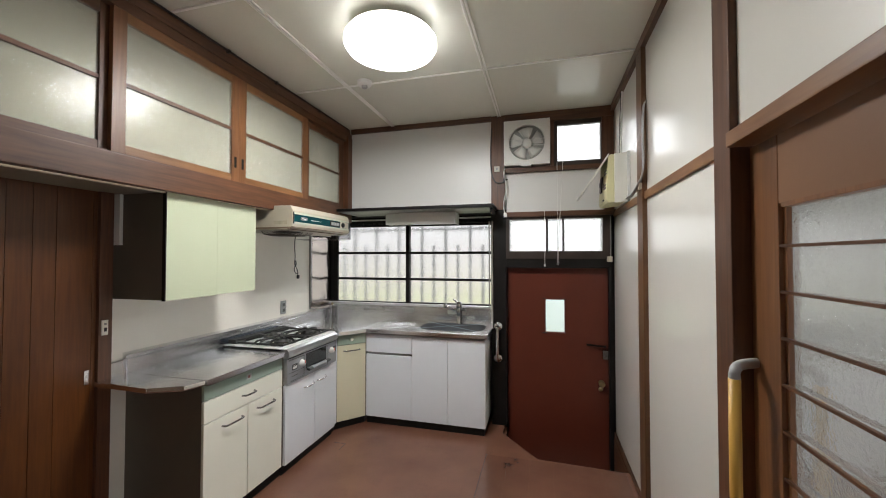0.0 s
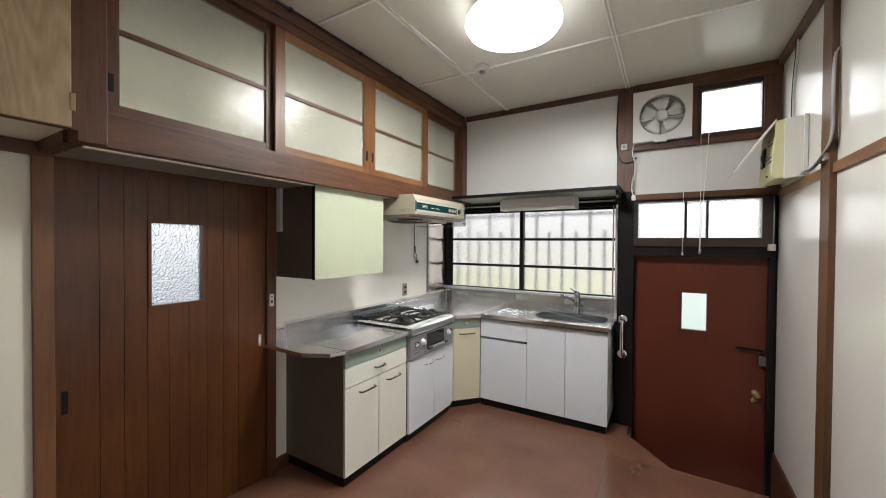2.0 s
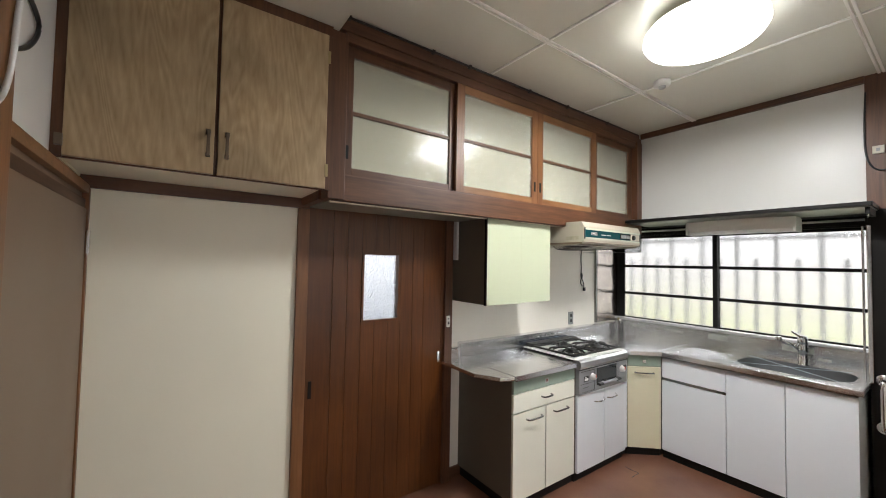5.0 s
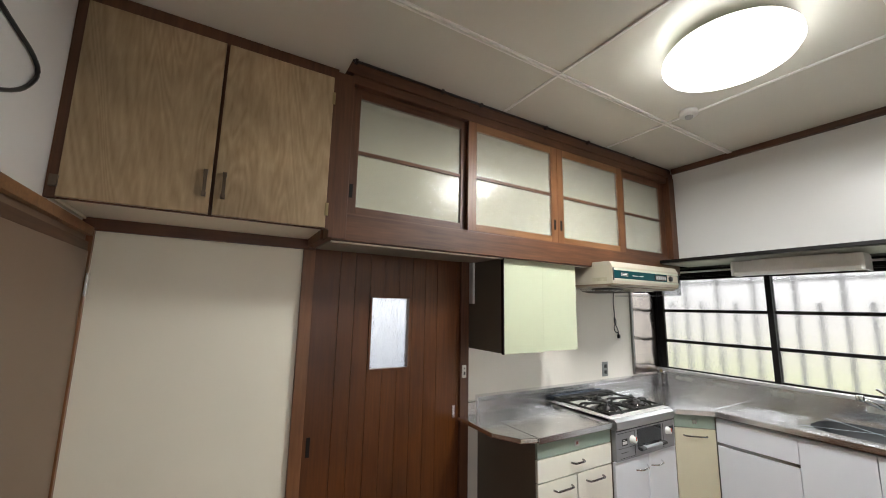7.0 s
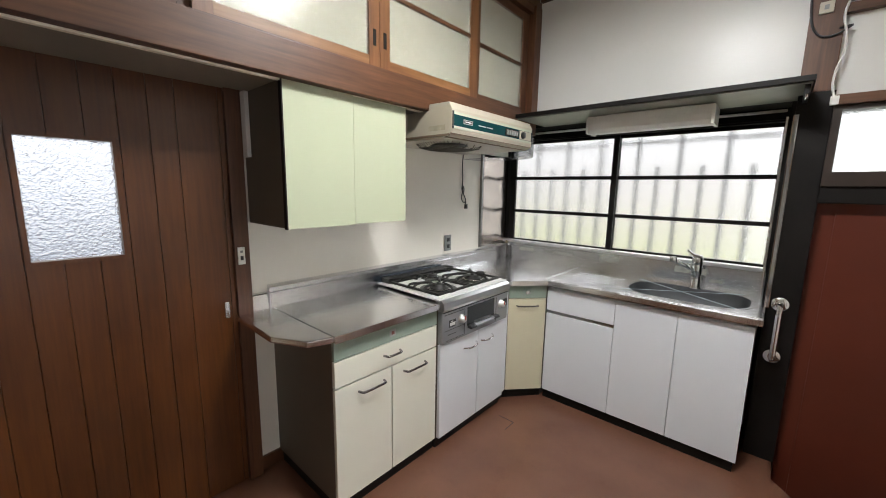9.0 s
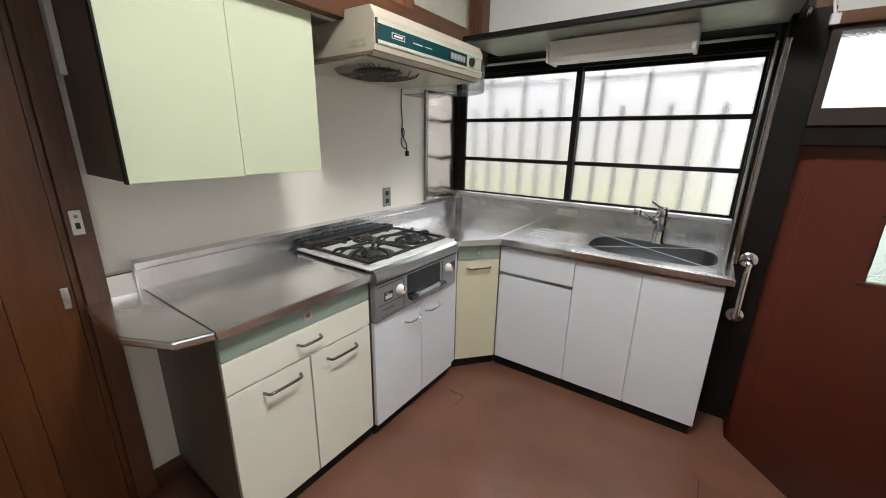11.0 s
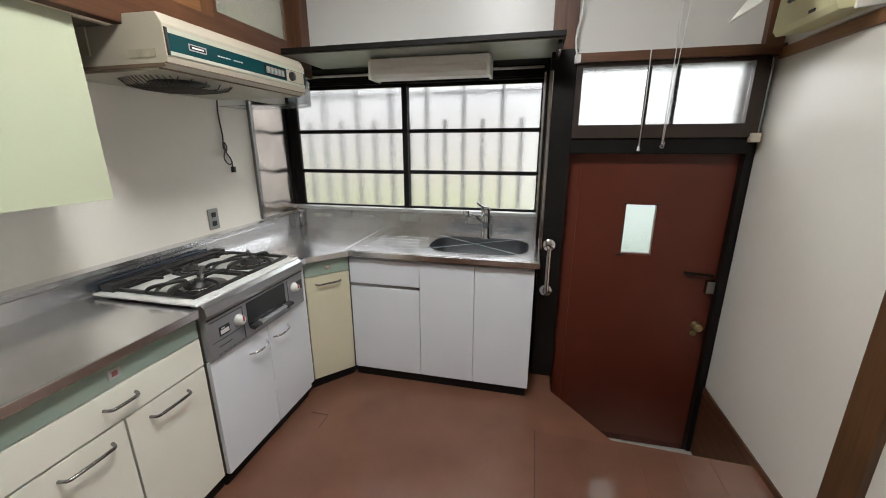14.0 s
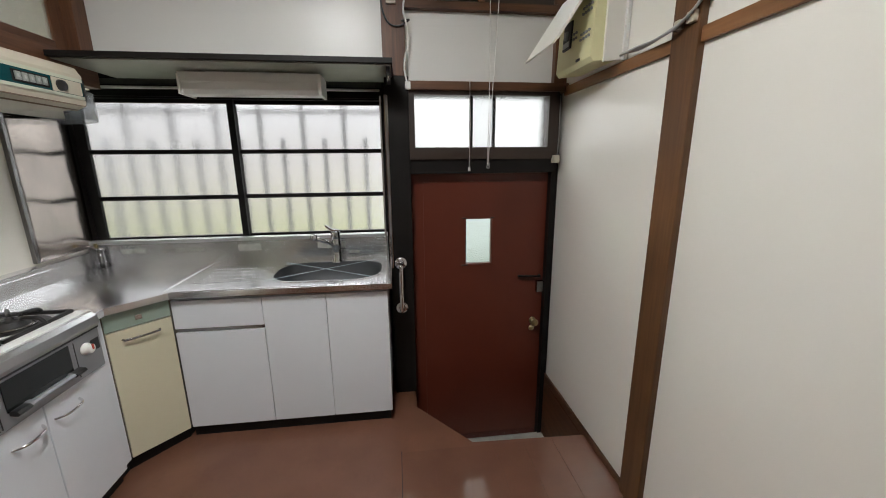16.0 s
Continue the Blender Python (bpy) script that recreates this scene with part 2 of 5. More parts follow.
def prism(points, axis, a, b, bevel=0.0):
    """A flat outline drawn out along an axis from a to b; outline in the other two axes, in x, y, z order."""
    bm = bmesh.new()
    put = {"x": lambda u, v, w: (w, u, v), "y": lambda u, v, w: (u, w, v), "z": lambda u, v, w: (u, v, w)}[axis]
    lo = [bm.verts.new(put(u, v, a)) for u, v in points]
    hi = [bm.verts.new(put(u, v, b)) for u, v in points]
    bm.faces.new(lo), bm.faces.new(hi[::-1])
    for i in range(len(points)):
        j = (i + 1) % len(points)
        bm.faces.new((lo[i], hi[i], hi[j], lo[j]))
    bmesh.ops.recalc_face_normals(bm, faces=bm.faces[:])
    if bevel:
        bmesh.ops.bevel(bm, geom=bm.edges[:], offset=bevel, segments=2, affect="EDGES", profile=0.7)
    return bm


def cyl(p, q, r, r2=None, seg=20):
    p, q = Vector(p), Vector(q)
    bm = bmesh.new()
    m = Matrix.Translation((p + q) / 2) @ (q - p).to_track_quat("Z", "Y").to_matrix().to_4x4()
    bmesh.ops.create_cone(bm, cap_ends=True, segments=seg, radius1=r, radius2=r if r2 is None else r2, depth=(q - p).length, matrix=m)
    return bm


def rod(points, r, seg=10, smooth=0):
    """A round bar or cable through points; smooth rounds its bends."""
    pts = [Vector(p) for p in points]
    for _ in range(smooth):
        fresh = [pts[0]]
        for a, b in zip(pts, pts[1:]):
            fresh += [a.lerp(b, 0.25), a.lerp(b, 0.75)]
        pts = fresh + [pts[-1]]
    bm = bmesh.new()
    rings, up = [], Vector((0.13, 0.31, 0.94)).normalized()
    for i, c in enumerate(pts):
        d = (pts[min(i + 1, len(pts) - 1)] - pts[max(i - 1, 0)]).normalized()
        u = d.cross(up)
        if u.length < 0.05:
            u = d.cross(Vector((1, 0, 0)))
        u.normalize()
        w = d.cross(u)
        rings.append([bm.verts.new(c + r * (math.cos(2 * math.pi * k / seg) * u + math.sin(2 * math.pi * k / seg) * w)) for k in range(seg)])
    for a, b in zip(rings, rings[1:]):
        for k in range(seg):
            f = bm.faces.new((a[k], a[(k + 1) % seg], b[(k + 1) % seg], b[k]))
            f.smooth = True
    bm.faces.new(rings[0][::-1]), bm.faces.new(rings[-1])
    return bm


def lathe(profile, where, seg=40, turn=None):
    """A turned body: (radius, height) pairs about z, then turned and moved."""
    bm = bmesh.new()
    rings = []
    for r, h in profile:
        if r < 1e-5:
            rings.append([bm.verts.new((0, 0, h))])
        else:
            rings.append([bm.verts.new((r * math.cos(2 * math.pi * k / seg), r * math.sin(2 * math.pi * k / seg), h)) for k in range(seg)])
    for a, b in zip(rings, rings[1:]):
        for k in range(seg):
            j = (k + 1) % seg
            vs = [a[0], b[j], b[k]] if len(a) == 1 else [a[k], a[j], b[0]] if len(b) == 1 else [a[k], a[j], b[j], b[k]]
            bm.faces.new(vs).smooth = True
    bmesh.ops.recalc_face_normals(bm, faces=bm.faces[:])
    m = Matrix.Translation(where) @ (turn or Matrix.Identity(4))
    bmesh.ops.transform(bm, matrix=m, verts=bm.verts[:])
    return bm


def mesh_ob(name, bm, material):
    me = bpy.data.meshes.new(name)
    bm.to_mesh(me)
    bm.free()
    me.materials.append(material)
    return new(name, me)


def part(name, bm, material, parent, label=""):
    ob = mesh_ob(name, bm, material)
    ob.parent = parent
    if parent.type == "EMPTY":
        ob.matrix_parent_inverse = Matrix.Translation(parent.location).inverted()
    return tagged(ob, label=label)


def thing(name, where, label, category, group="", kind=""):
    ob = new(name)
    ob.location, ob.empty_display_size = where, 0.05
    return tagged(ob, label, category, group, kind)


def solid(name, bm, material, label, category, group="", kind=""):
    return tagged(mesh_ob(name, bm, material), label, category, group, kind)


def setting(name, bm, material, label="", category=""):
    return tagged(mesh_ob(name, bm, material), label, category, kind="structure")


# ---- the place: levels and planes ----
XL, XR, YB, ZC = -2.18, 0.74, 3.59, 2.83   # stove wall, panelled wall, back wall, ceiling
YW = 3.93                                  # window
PIT = -0.44                                # sunk entrance

setting("floor", prism([(-2.35, -2.2), (0.84, -2.2), (0.84, 3.03), (0.10, 3.06), (-0.20, 3.42), (-0.20, 3.95), (-2.35, 3.95)], "z", -0.06, 0.0), FLOOR, "brown painted floor with worn gloss", "floor")
setting("entrance_floor", box(-0.6, 0.9, 2.9, 3.9, PIT - 0.1, PIT), CONC, "grey concrete floor of the sunk back entrance", "floor")
setting("step_riser", prism([(0.9, 3.05), (0.10, 3.08), (-0.18, 3.42), (-0.18, 3.9), (-0.22, 3.9), (-0.22, 3.40), (0.08, 3.03), (0.9, 3.0)], "z", PIT, -0.06), FLOOR, "brown painted riser of the step", "step")
cl = [box(-2.3, 0.84, -2.2, 3.7, ZC, ZC + 0.08)]
strips = []
for x in (-1.292, -0.24):
    strips += [box(x - 0.016, x - 0.004, 0.60, YB, ZC - 0.009, ZC + 0.002, bevel=0.0025), box(x + 0.004, x + 0.016, 0.60, YB, ZC - 0.009, ZC + 0.002, bevel=0.0025)]
for y in (1.64, 2.67):
    strips += [box(-1.75, XR, y - 0.008, y + 0.008, ZC - 0.0075, ZC + 0.002, bevel=0.0025)]
setting("ceiling_low", box(XL, XR, -2.2, 0.60, 2.715, ZC - 0.001), CEIL, "lower cream ceiling by the ceiling cupboard", "ceiling")
setting("ceiling", merge(*cl), CEIL, "cream glossy ceiling boards with joint strips", "ceiling")
setting("ceiling_trim", merge(*strips), paint("pale_joint_strip", (0.93, 0.925, 0.88), rough=0.35, vary=0.03), "pale joint strips between the ceiling boards", "trim")

# back wall in pieces round its openings
wb = WALL
setting("wall_back_upper", box(-2.3, -0.31, YB, YB + 0.12, 1.98, ZC), wb, "white wall board above the window", "wall")
setting("wall_back_mid", box(-0.20, XR, YB + 0.012, YB + 0.12, 1.90, 2.33), wb, "white wall board between transom and fan", "wall")
setting("wall_back_top", box(-0.20, 0.24, YB + 0.012, YB + 0.12, 2.33, ZC), wb, "white wall board behind the fan", "wall")
setting("wall_window_under", box(-2.3, -0.33, 3.90, 4.02, 0, 1.0), wb, "wall under the window", "wall")
setting("wall_window_over", box(-2.3, -0.33, 3.88, 4.02, 1.888, 1.98), BLACK, "black stained lintel over the window", "wall")
setting("window_soffit", box(-2.3, -0.33, 3.71, 3.9, 1.95, 1.98), BLACK, "black soffit of the window bay", "ceiling")
# stove wall
setting("wall_left", box(-2.30, XL, 1.57, 4.02, 0, ZC), paint("stove_wall_beige", (0.80, 0.77, 0.69), rough=0.6, vary=0.04, scale=1.5, bump=0.015), "cream wall board behind the stove", "wall")
setting("wall_left_over_door", box(-2.30, XL, 0.60, 1.57, 1.95, ZC), CREAM, "wall over the boarded door", "wall")
setting("door_head_boarded", box(-2.31, -2.15, 0.60, 1.60, 1.892, 1.965), WOODX, "brown wooden head over the boarded door", "door frame")
setting("wall_left_panel", box(-2.30, -2.17, -0.48, 0.538, 0, 1.868), CREAM, "cream wall board under the ceiling cupboard", "wall")
setting("wall_left_panel_over", box(-2.30, XL, -0.48, 0.60, 1.868, ZC), CREAM, "wall behind the ceiling cupboard", "wall")
# wall behind, with an opening at the walker's back
setting("wall_south", box(-2.3, -0.98, -0.48, -0.385, 1.77, ZC), WALL, "white wall board over a brown door", "wall")
setting("wall_south_side", box(-0.90, -0.66, -0.43, -0.33, 0, ZC), WALL, "white wall board", "wall")
setting("wall_far_south", box(-2.3, 0.84, -2.3, -2.2, 0, ZC), WALL, "plain wall closing the next room", "wall")
setting("wall_next_left", box(-1.12, -1.02, -2.2, -0.43, 0, ZC), WALL, "plain wall closing the next room", "wall")
# panelled wall
setting("wall_right", box(XR, 0.84, 1.54, 3.72, -0.5, ZC), GLOSSWALL, "glossy white wall panels between posts", "wall")
setting("wall_right_over", box(XR, 0.84, -2.2, 1.54, 1.90, ZC), GLOSSWALL, "white wall board over the sliding door", "wall")
setting("wall_right_side", box(XR, 0.84, -2.2, -0.35, 0, 1.90), WALL, "plain wall beside the sliding door", "wall")
setting("wall_back_door_side", box(0.70, 0.84, YB + 0.03, 3.72, PIT, 2.75), BLACK, "black door jamb", "wall")
# room behind the sliding door
# the opening in the far wall is added, out of view, to let light in
setting("wall_side_room", merge(box(2.4, 2.5, -1.6, 2.5, 0, 0.5), box(2.4, 2.5, -1.6, 2.5, 2.0, 2.6), box(2.4, 2.5, -1.6, -1.0, 0.5, 2.0), box(2.4, 2.5, 1.8, 2.5, 0.5, 2.0), box(0.84, 2.4, 2.4, 2.5, 0, 2.6), box(0.84, 2.4, -1.6, -1.5, 0, 2.6)), WALL, "plain walls of the side room with an added, unseen light opening", "wall")
setting("floor_side_room", box(0.84, 2.5, -1.6, 2.5, -0.06, 0), FLOOR, "floor of the side room", "floor")
setting("ceiling_side_room", box(0.84, 2.5, -1.6, 2.5, 2.5, 2.6), CEIL, "ceiling of the side room", "ceiling")
setting("ground", box(-40, 40, 4.02, 60, -0.55, -0.5), paint("lawn", (0.10, 0.17, 0.04), rough=0.9, vary=0.4, scale=3, bump=0.4), "green lawn outside", "ground")


def outdoors(lawn=True, bright=1.0, low=(0.45, 0.50, 0.62), mid=(0.62, 0.66, 0.78)):
    """Self-lit hazy distance beyond the windows: emissive lawn below, pale house wall and sky above."""
    m, n, l, p = nodes_of("self_lit_distance")
    tc = n.new("ShaderNodeTexCoord")
    sx = n.new("ShaderNodeSeparateXYZ")
    l.new(tc.outputs["Object"], sx.inputs[0])
    ns = n.new("ShaderNodeTexNoise")
    ns.inputs["Scale"].default_value, ns.inputs["Detail"].default_value = 0.7, 4
    l.new(tc.outputs["Object"], ns.inputs["Vector"])
    add = n.new("ShaderNodeMath")
    add.operation = "MULTIPLY_ADD"
    add.inputs[1].default_value = 0.5
    l.new(ns.outputs["Fac"], add.inputs[0])
    l.new(sx.outputs["Z"], add.inputs[2])
    mr = n.new("ShaderNodeMapRange")
    mr.inputs["From Min"].default_value, mr.inputs["From Max"].default_value = -2.0, 8.0
    l.new(add.outputs[0], mr.inputs["Value"])
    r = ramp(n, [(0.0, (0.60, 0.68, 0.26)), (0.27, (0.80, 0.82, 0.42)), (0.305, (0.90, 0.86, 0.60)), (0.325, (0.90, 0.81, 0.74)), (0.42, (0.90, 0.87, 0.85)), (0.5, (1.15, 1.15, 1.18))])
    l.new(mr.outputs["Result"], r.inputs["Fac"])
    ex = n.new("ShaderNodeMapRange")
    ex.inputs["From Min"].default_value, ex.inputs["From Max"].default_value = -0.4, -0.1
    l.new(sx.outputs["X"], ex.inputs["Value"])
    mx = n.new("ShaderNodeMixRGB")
    # overbright white on the right side feeds the transom and its reflections
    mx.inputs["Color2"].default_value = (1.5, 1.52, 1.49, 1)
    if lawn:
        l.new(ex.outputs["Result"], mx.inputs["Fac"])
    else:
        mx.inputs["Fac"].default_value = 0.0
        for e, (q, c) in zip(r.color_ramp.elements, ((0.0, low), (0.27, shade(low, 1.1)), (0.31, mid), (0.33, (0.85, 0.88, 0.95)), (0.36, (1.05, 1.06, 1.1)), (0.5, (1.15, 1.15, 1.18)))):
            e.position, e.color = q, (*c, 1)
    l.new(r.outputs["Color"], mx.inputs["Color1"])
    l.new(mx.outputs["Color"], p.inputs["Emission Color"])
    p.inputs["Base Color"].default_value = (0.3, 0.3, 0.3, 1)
    # daylight on garden and wall is put in as emission
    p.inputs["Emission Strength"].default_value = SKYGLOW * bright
    return m


setting("backdrop", box(-14, 12, 8.0, 8.1, -2.5, 9), outdoors(), "self-lit hazy garden and pale wall outside", "backdrop")
setting("backdrop_side", box(-6.1, -6.0, -6, 8.0, -2.5, 9), outdoors(False, 1.15, (0.13, 0.15, 0.20), (0.36, 0.41, 0.52)), "self-lit hazy distance outside", "backdrop")
# added glow east of the side room, boosted to light the kitchen through the doors
setting("backdrop_east_glow", box(6.0, 6.1, -6, 8.0, -2.5, 9), outdoors(False, 2.6), "self-lit hazy distance outside", "backdrop")

# ---- posts, rails and trim ----
def trim(name, bm, material, label, category="trim"):
    return setting(name, bm, material, label, category)


trim("post_window_lower", box(-0.312, -0.18, 3.57, 3.72, 0, 1.96, bevel=0.004), BLACK, "black painted lower part of the post beside the window", "post")
trim("post_window_upper", box(-0.315, -0.19, 3.57, 3.72, 1.96, ZC, bevel=0.004), WOODZ, "brown wooden post beside the fan", "post")
trim("window_bay_side", box(-0.33, -0.30, 3.72, 4.0, 0, 1.98), BLACK, "black side of the window bay", "post")
trim("cornice_back", box(-1.75, -0.315, 3.562, YB, 2.785, ZC), WOODX, "dark wooden cornice")
trim("beam_back", box(-0.19, XR, 3.55, YB + 0.05, 2.735, 2.80, bevel=0.004), WOODX, "brown wooden beam over the small window")
trim("cornice_back_right", box(-0.19, XR, 3.565, YB + 0.05, 2.80, ZC), WOODX, "dark wooden cornice")
trim("rail_under_fan", box(-0.19, XR, 3.56, YB + 0.05, 2.295, 2.335, bevel=0.003), WOODX, "brown wooden rail under the fan")
trim("rail_over_transom", box(-0.18, XR, 3.535, YB + 0.05, 1.885, 1.93, bevel=0.003), WOODX, "brown wooden rail over the transom")
trim("cornice_right", box(0.712, XR, -0.33, 3.55, 2.775, ZC), WOODY, "brown wooden cornice")
trim("post_right_far", box(0.714, 0.78, 2.545, 2.672, 0.0, 2.775, bevel=0.004), POSTWOOD, "brown wooden wall post", "post")
trim("post_right_near", box(0.716, 0.83, 1.478, 1.595, 0.0, 2.775, bevel=0.005), WOODZ, "brown wooden wall post beside the sliding door", "post")
trim("rail_right_far", box(0.724, XR + 0.01, 2.645, 3.56, 1.865, 1.912, bevel=0.003), HONEY, "honey wooden wall rail under the fuse box")
trim("rail_right_near", box(0.724, XR + 0.01, 1.595, 2.545, 1.865, 1.912, bevel=0.003), HONEY, "honey wooden wall rail")
trim("post_corner", box(0.66, 0.735, 3.56, 3.65, 1.93, 2.735), WOODZ, "brown corner post by the small window", "post")
trim("lintel_sliding_door", box(0.705, 0.80, -0.34, 1.478, 1.868, 1.915, bevel=0.004), HONEY, "honey wooden lintel over the sliding door")
trim("jamb_sliding_door", box(0.80, 0.86, 1.50, 1.56, 0, 1.90), WOODZ, "dark wooden jamb of the sliding door", "post")
trim("baseboard", box(0.724, XR, 1.595, 3.64, PIT, -0.02, bevel=0.003), WOODY, "dark brown board along the sunk entrance", "baseboard")
trim("baseboard_near", box(0.727, XR, 1.595, 3.64, -0.02, 0.03, bevel=0.003), WOODY, "dark brown baseboard", "baseboard")
trim("post_panel", box(-2.29, -2.145, 0.538, 0.602, 0, 1.867, bevel=0.004), HONEYZ, "brown wooden post beside the boarded door", "post")
trim("beam_panel", box(-2.175, -2.150, -0.384, 0.600, 1.869, 1.9245, bevel=0.003), WOODY, "brown wooden rail over the cream board")
trim("post_boarded_door", box(-2.20, -2.137, 1.573, 1.638, 0, 1.88, bevel=0.003), WOODZ, "brown wooden door post with a switch", "post")
trim("baseboard_left", box(XL, -2.165, 1.638, 1.76, 0, 0.07), WOODY, "dark baseboard", "baseboard")
trim("post_south", box(-0.995, -0.864, -0.48, -0.288, 0, 2.7145, bevel=0.005), HONEYZ, "honey wooden post with cables", "post")
trim("rail_south", box(-2.168, -0.995, -0.40, -0.340, 1.842, 1.880, bevel=0.003), HONEY, "honey wooden rail over the brown door")
trim("door_head_south", box(-2.168, -0.995, -0.40, -0.350, 1.775, 1.815, bevel=0.003), WOODX, "dark wooden door head", "door frame")
trim("head_filler_south", box(-2.168, -0.995, -0.40, -0.362, 1.815, 1.842), BROWNDOOR, "plain brown strip over the door head", "door frame")
trim("rail_south_side", box(-0.864, -0.66, -0.36, -0.315, 1.77, 1.81, bevel=0.003), WOODX, "brown wooden wall rail")
trim("floor_seams", merge(box(-0.288, -0.285, 1.2, 3.04, -0.001, 0.0012), box(-1.40, -0.285, 1.76, 1.763, -0.001, 0.0012),
                          box(-1.425, -1.422, 2.80, 2.90, -0.001, 0.0012), box(-1.53, -1.42, 2.898, 2.901, -0.001, 0.0012)), BLACK, "thin seams in the floor sheet", "floor")

# ---- window ----
window = thing("window_1", (-1.25, YW, 1.0), "black wooden kitchen window with frosted panes in two sashes", "window", kind="structure")
part("window_frame", merge(box(-2.18, -2.155, 3.90, 4.0, 1.0, 1.89), box(-0.337, -0.30, 3.90, 4.0, 1.0, 1.89), box(-2.155, -0.337, 3.90, 4.0, 1.0, 1.022), box(-2.155, -0.337, 3.89, 4.0, 1.878, 1.90)), BLACK, window)
for x0, x1, dy in ((-2.155, -1.245, 0.0), (-1.285, -0.337, 0.028)):
    y = 3.925 + dy
    rs = 0.014 if dy else 0.038
    ls = x0 + (0.042 if dy else 0.056)
    sash = part("sash", merge(box(x0, ls, y - 0.012, y + 0.012, 1.022, 1.878), box(x1 - rs, x1, y - 0.012, y + 0.012, 1.022, 1.878), box(ls, x1 - rs, y - 0.012, y + 0.012, 1.022, 1.04),
                              box(ls, x1 - rs, y - 0.012, y + 0.012, 1.856, 1.878), box(ls, x1 - rs, y - 0.010, y + 0.010, 1.274, 1.300), box(ls, x1 - rs, y - 0.010, y + 0.010, 1.557, 1.583)), BLACK, window)
    for z0, z1 in ((1.04, 1.274), (1.300, 1.557), (1.583, 1.856)):
        pane = part("pane", box(ls, x1 - rs, y - 0.002, y + 0.002, z0, z1), GLASS, sash, "frosted glass pane")
        pane.visible_shadow = False
BARGREY = paint("bar_grey", (0.34, 0.34, 0.34), rough=0.5)
grille = thing("window_grille", (-1.25, 4.10, 0.9), "grey metal window bars of alternating height outside", "window grille")
for i in range(14):
    part("bar", box(-2.100 + i * 0.1352, -2.080 + i * 0.1352, 4.045, 4.06, 0.9, 2.1 if i % 2 else 1.652), BARGREY, grille)
part("rail", box(-2.3, -0.2, 4.06, 4.075, 1.82, 1.842), BARGREY, grille)
part("rail", box(-2.3, -0.2, 4.06, 4.075, 0.92, 0.945), BARGREY, grille)
for gx in (-2.28, -0.23):
    part("bracket", box(gx - 0.01, gx + 0.01, 4.015, 4.075, 0.92, 0.945), BARGREY, grille)

# transom over the back door
transom = thing("window_2", (0.26, YB, 1.51), "dark wooden transom window with frosted sliding panes", "window", kind="structure")
part("window_frame", merge(box(-0.18, -0.149, 3.56, 3.68, 1.51, 1.885), box(0.64, 0.70, 3.56, 3.68, 1.51, 1.885), box(-0.149, 0.64, 3.56, 3.68, 1.51, 1.577), box(-0.149, 0.64, 3.56, 3.68, 1.863, 1.885)), DARKWOOD, transom)
part("mullion", box(0.172, 0.19, 3.585, 3.60, 1.577, 1.863), BLACK, transom)
part("mullion", box(0.312, 0.330, 3.605, 3.62, 1.577, 1.863), BLACK, transom)
for x0, x1, y in ((-0.149, 0.321, 3.612), (0.181, 0.64, 3.592)):
    part("pane", box(x0, x1, y - 0.002, y + 0.002, 1.577, 1.863), GLASS, transom, "frosted glass pane").visible_shadow = False
small = thing("window_3", (0.45, YB, 2.31), "small brown wooden window with a frosted pane", "window", kind="structure")
part("window_frame", merge(box(0.215, 0.245, 3.555, 3.69, 2.335, 2.735), box(0.64, 0.66, 3.555, 3.69, 2.335, 2.735)), WOODZ, small)
part("sash", merge(box(0.245, 0.273, 3.575, 3.61, 2.335, 2.735), box(0.631, 0.64, 3.575, 3.61, 2.335, 2.735), box(0.273, 0.631, 3.575, 3.61, 2.335, 2.374), box(0.273, 0.631, 3.575, 3.61, 2.696, 2.735)), DARKWOOD, small)
part("pane", box(0.273, 0.631, 3.593, 3.597, 2.374, 2.696), GLASS, small, "frosted glass pane").visible_shadow = False

# ---- back door ----
bd = thing("door_1", (0.26, 3.65, PIT), "oxblood painted back door with a small frosted window", "door", kind="structure")
YD = 3.65
part("leaf", merge(box(-0.175, 0.166, YD, YD + 0.035, PIT + 0.01, 1.425), box(0.329, 0.69, YD, YD + 0.035, PIT + 0.01, 1.425), box(0.166, 0.329, YD, YD + 0.035, PIT + 0.01, 0.849), box(0.166, 0.329, YD, YD + 0.035, 1.141, 1.425)), DOORRED, bd)
part("panel", merge(box(-0.104, 0.160, YD - 0.006, YD, -0.36, 1.375), box(0.335, 0.611, YD - 0.006, YD, -0.36, 1.375), box(0.160, 0.335, YD - 0.006, YD, -0.36, 0.842), box(0.160, 0.335, YD - 0.006, YD, 1.147, 1.375)), DOORRED, bd, "raised oxblood panel")
part("pane", box(0.166, 0.329, YD + 0.014, YD + 0.018, 0.849, 1.141), GLASS_BACK, bd, "frosted glass pane").visible_shadow = False
part("window_clip", merge(box(0.14, 0.168, YD - 0.014, YD - 0.006, 1.145, 1.152), box(0.322, 0.345, YD - 0.014, YD - 0.006, 1.145, 1.152), box(0.135, 0.18, YD - 0.014, YD - 0.006, 0.838, 0.845), box(0.158, 0.164, YD - 0.012, YD - 0.006, 0.92, 1.03)), BLKPLASTIC, bd)
lev = part("handle", rod([(0.51, YD - 0.03, 0.76), (0.60, YD - 0.03, 0.755), (0.66, YD - 0.03, 0.75), (0.665, YD, 0.75)], 0.008), BLACK, bd, "dark slide bolt")
part("lock_box", box(0.64, 0.688, YD - 0.03, YD, 0.64, 0.715, bevel=0.004), DULL, bd, "dull steel latch box")
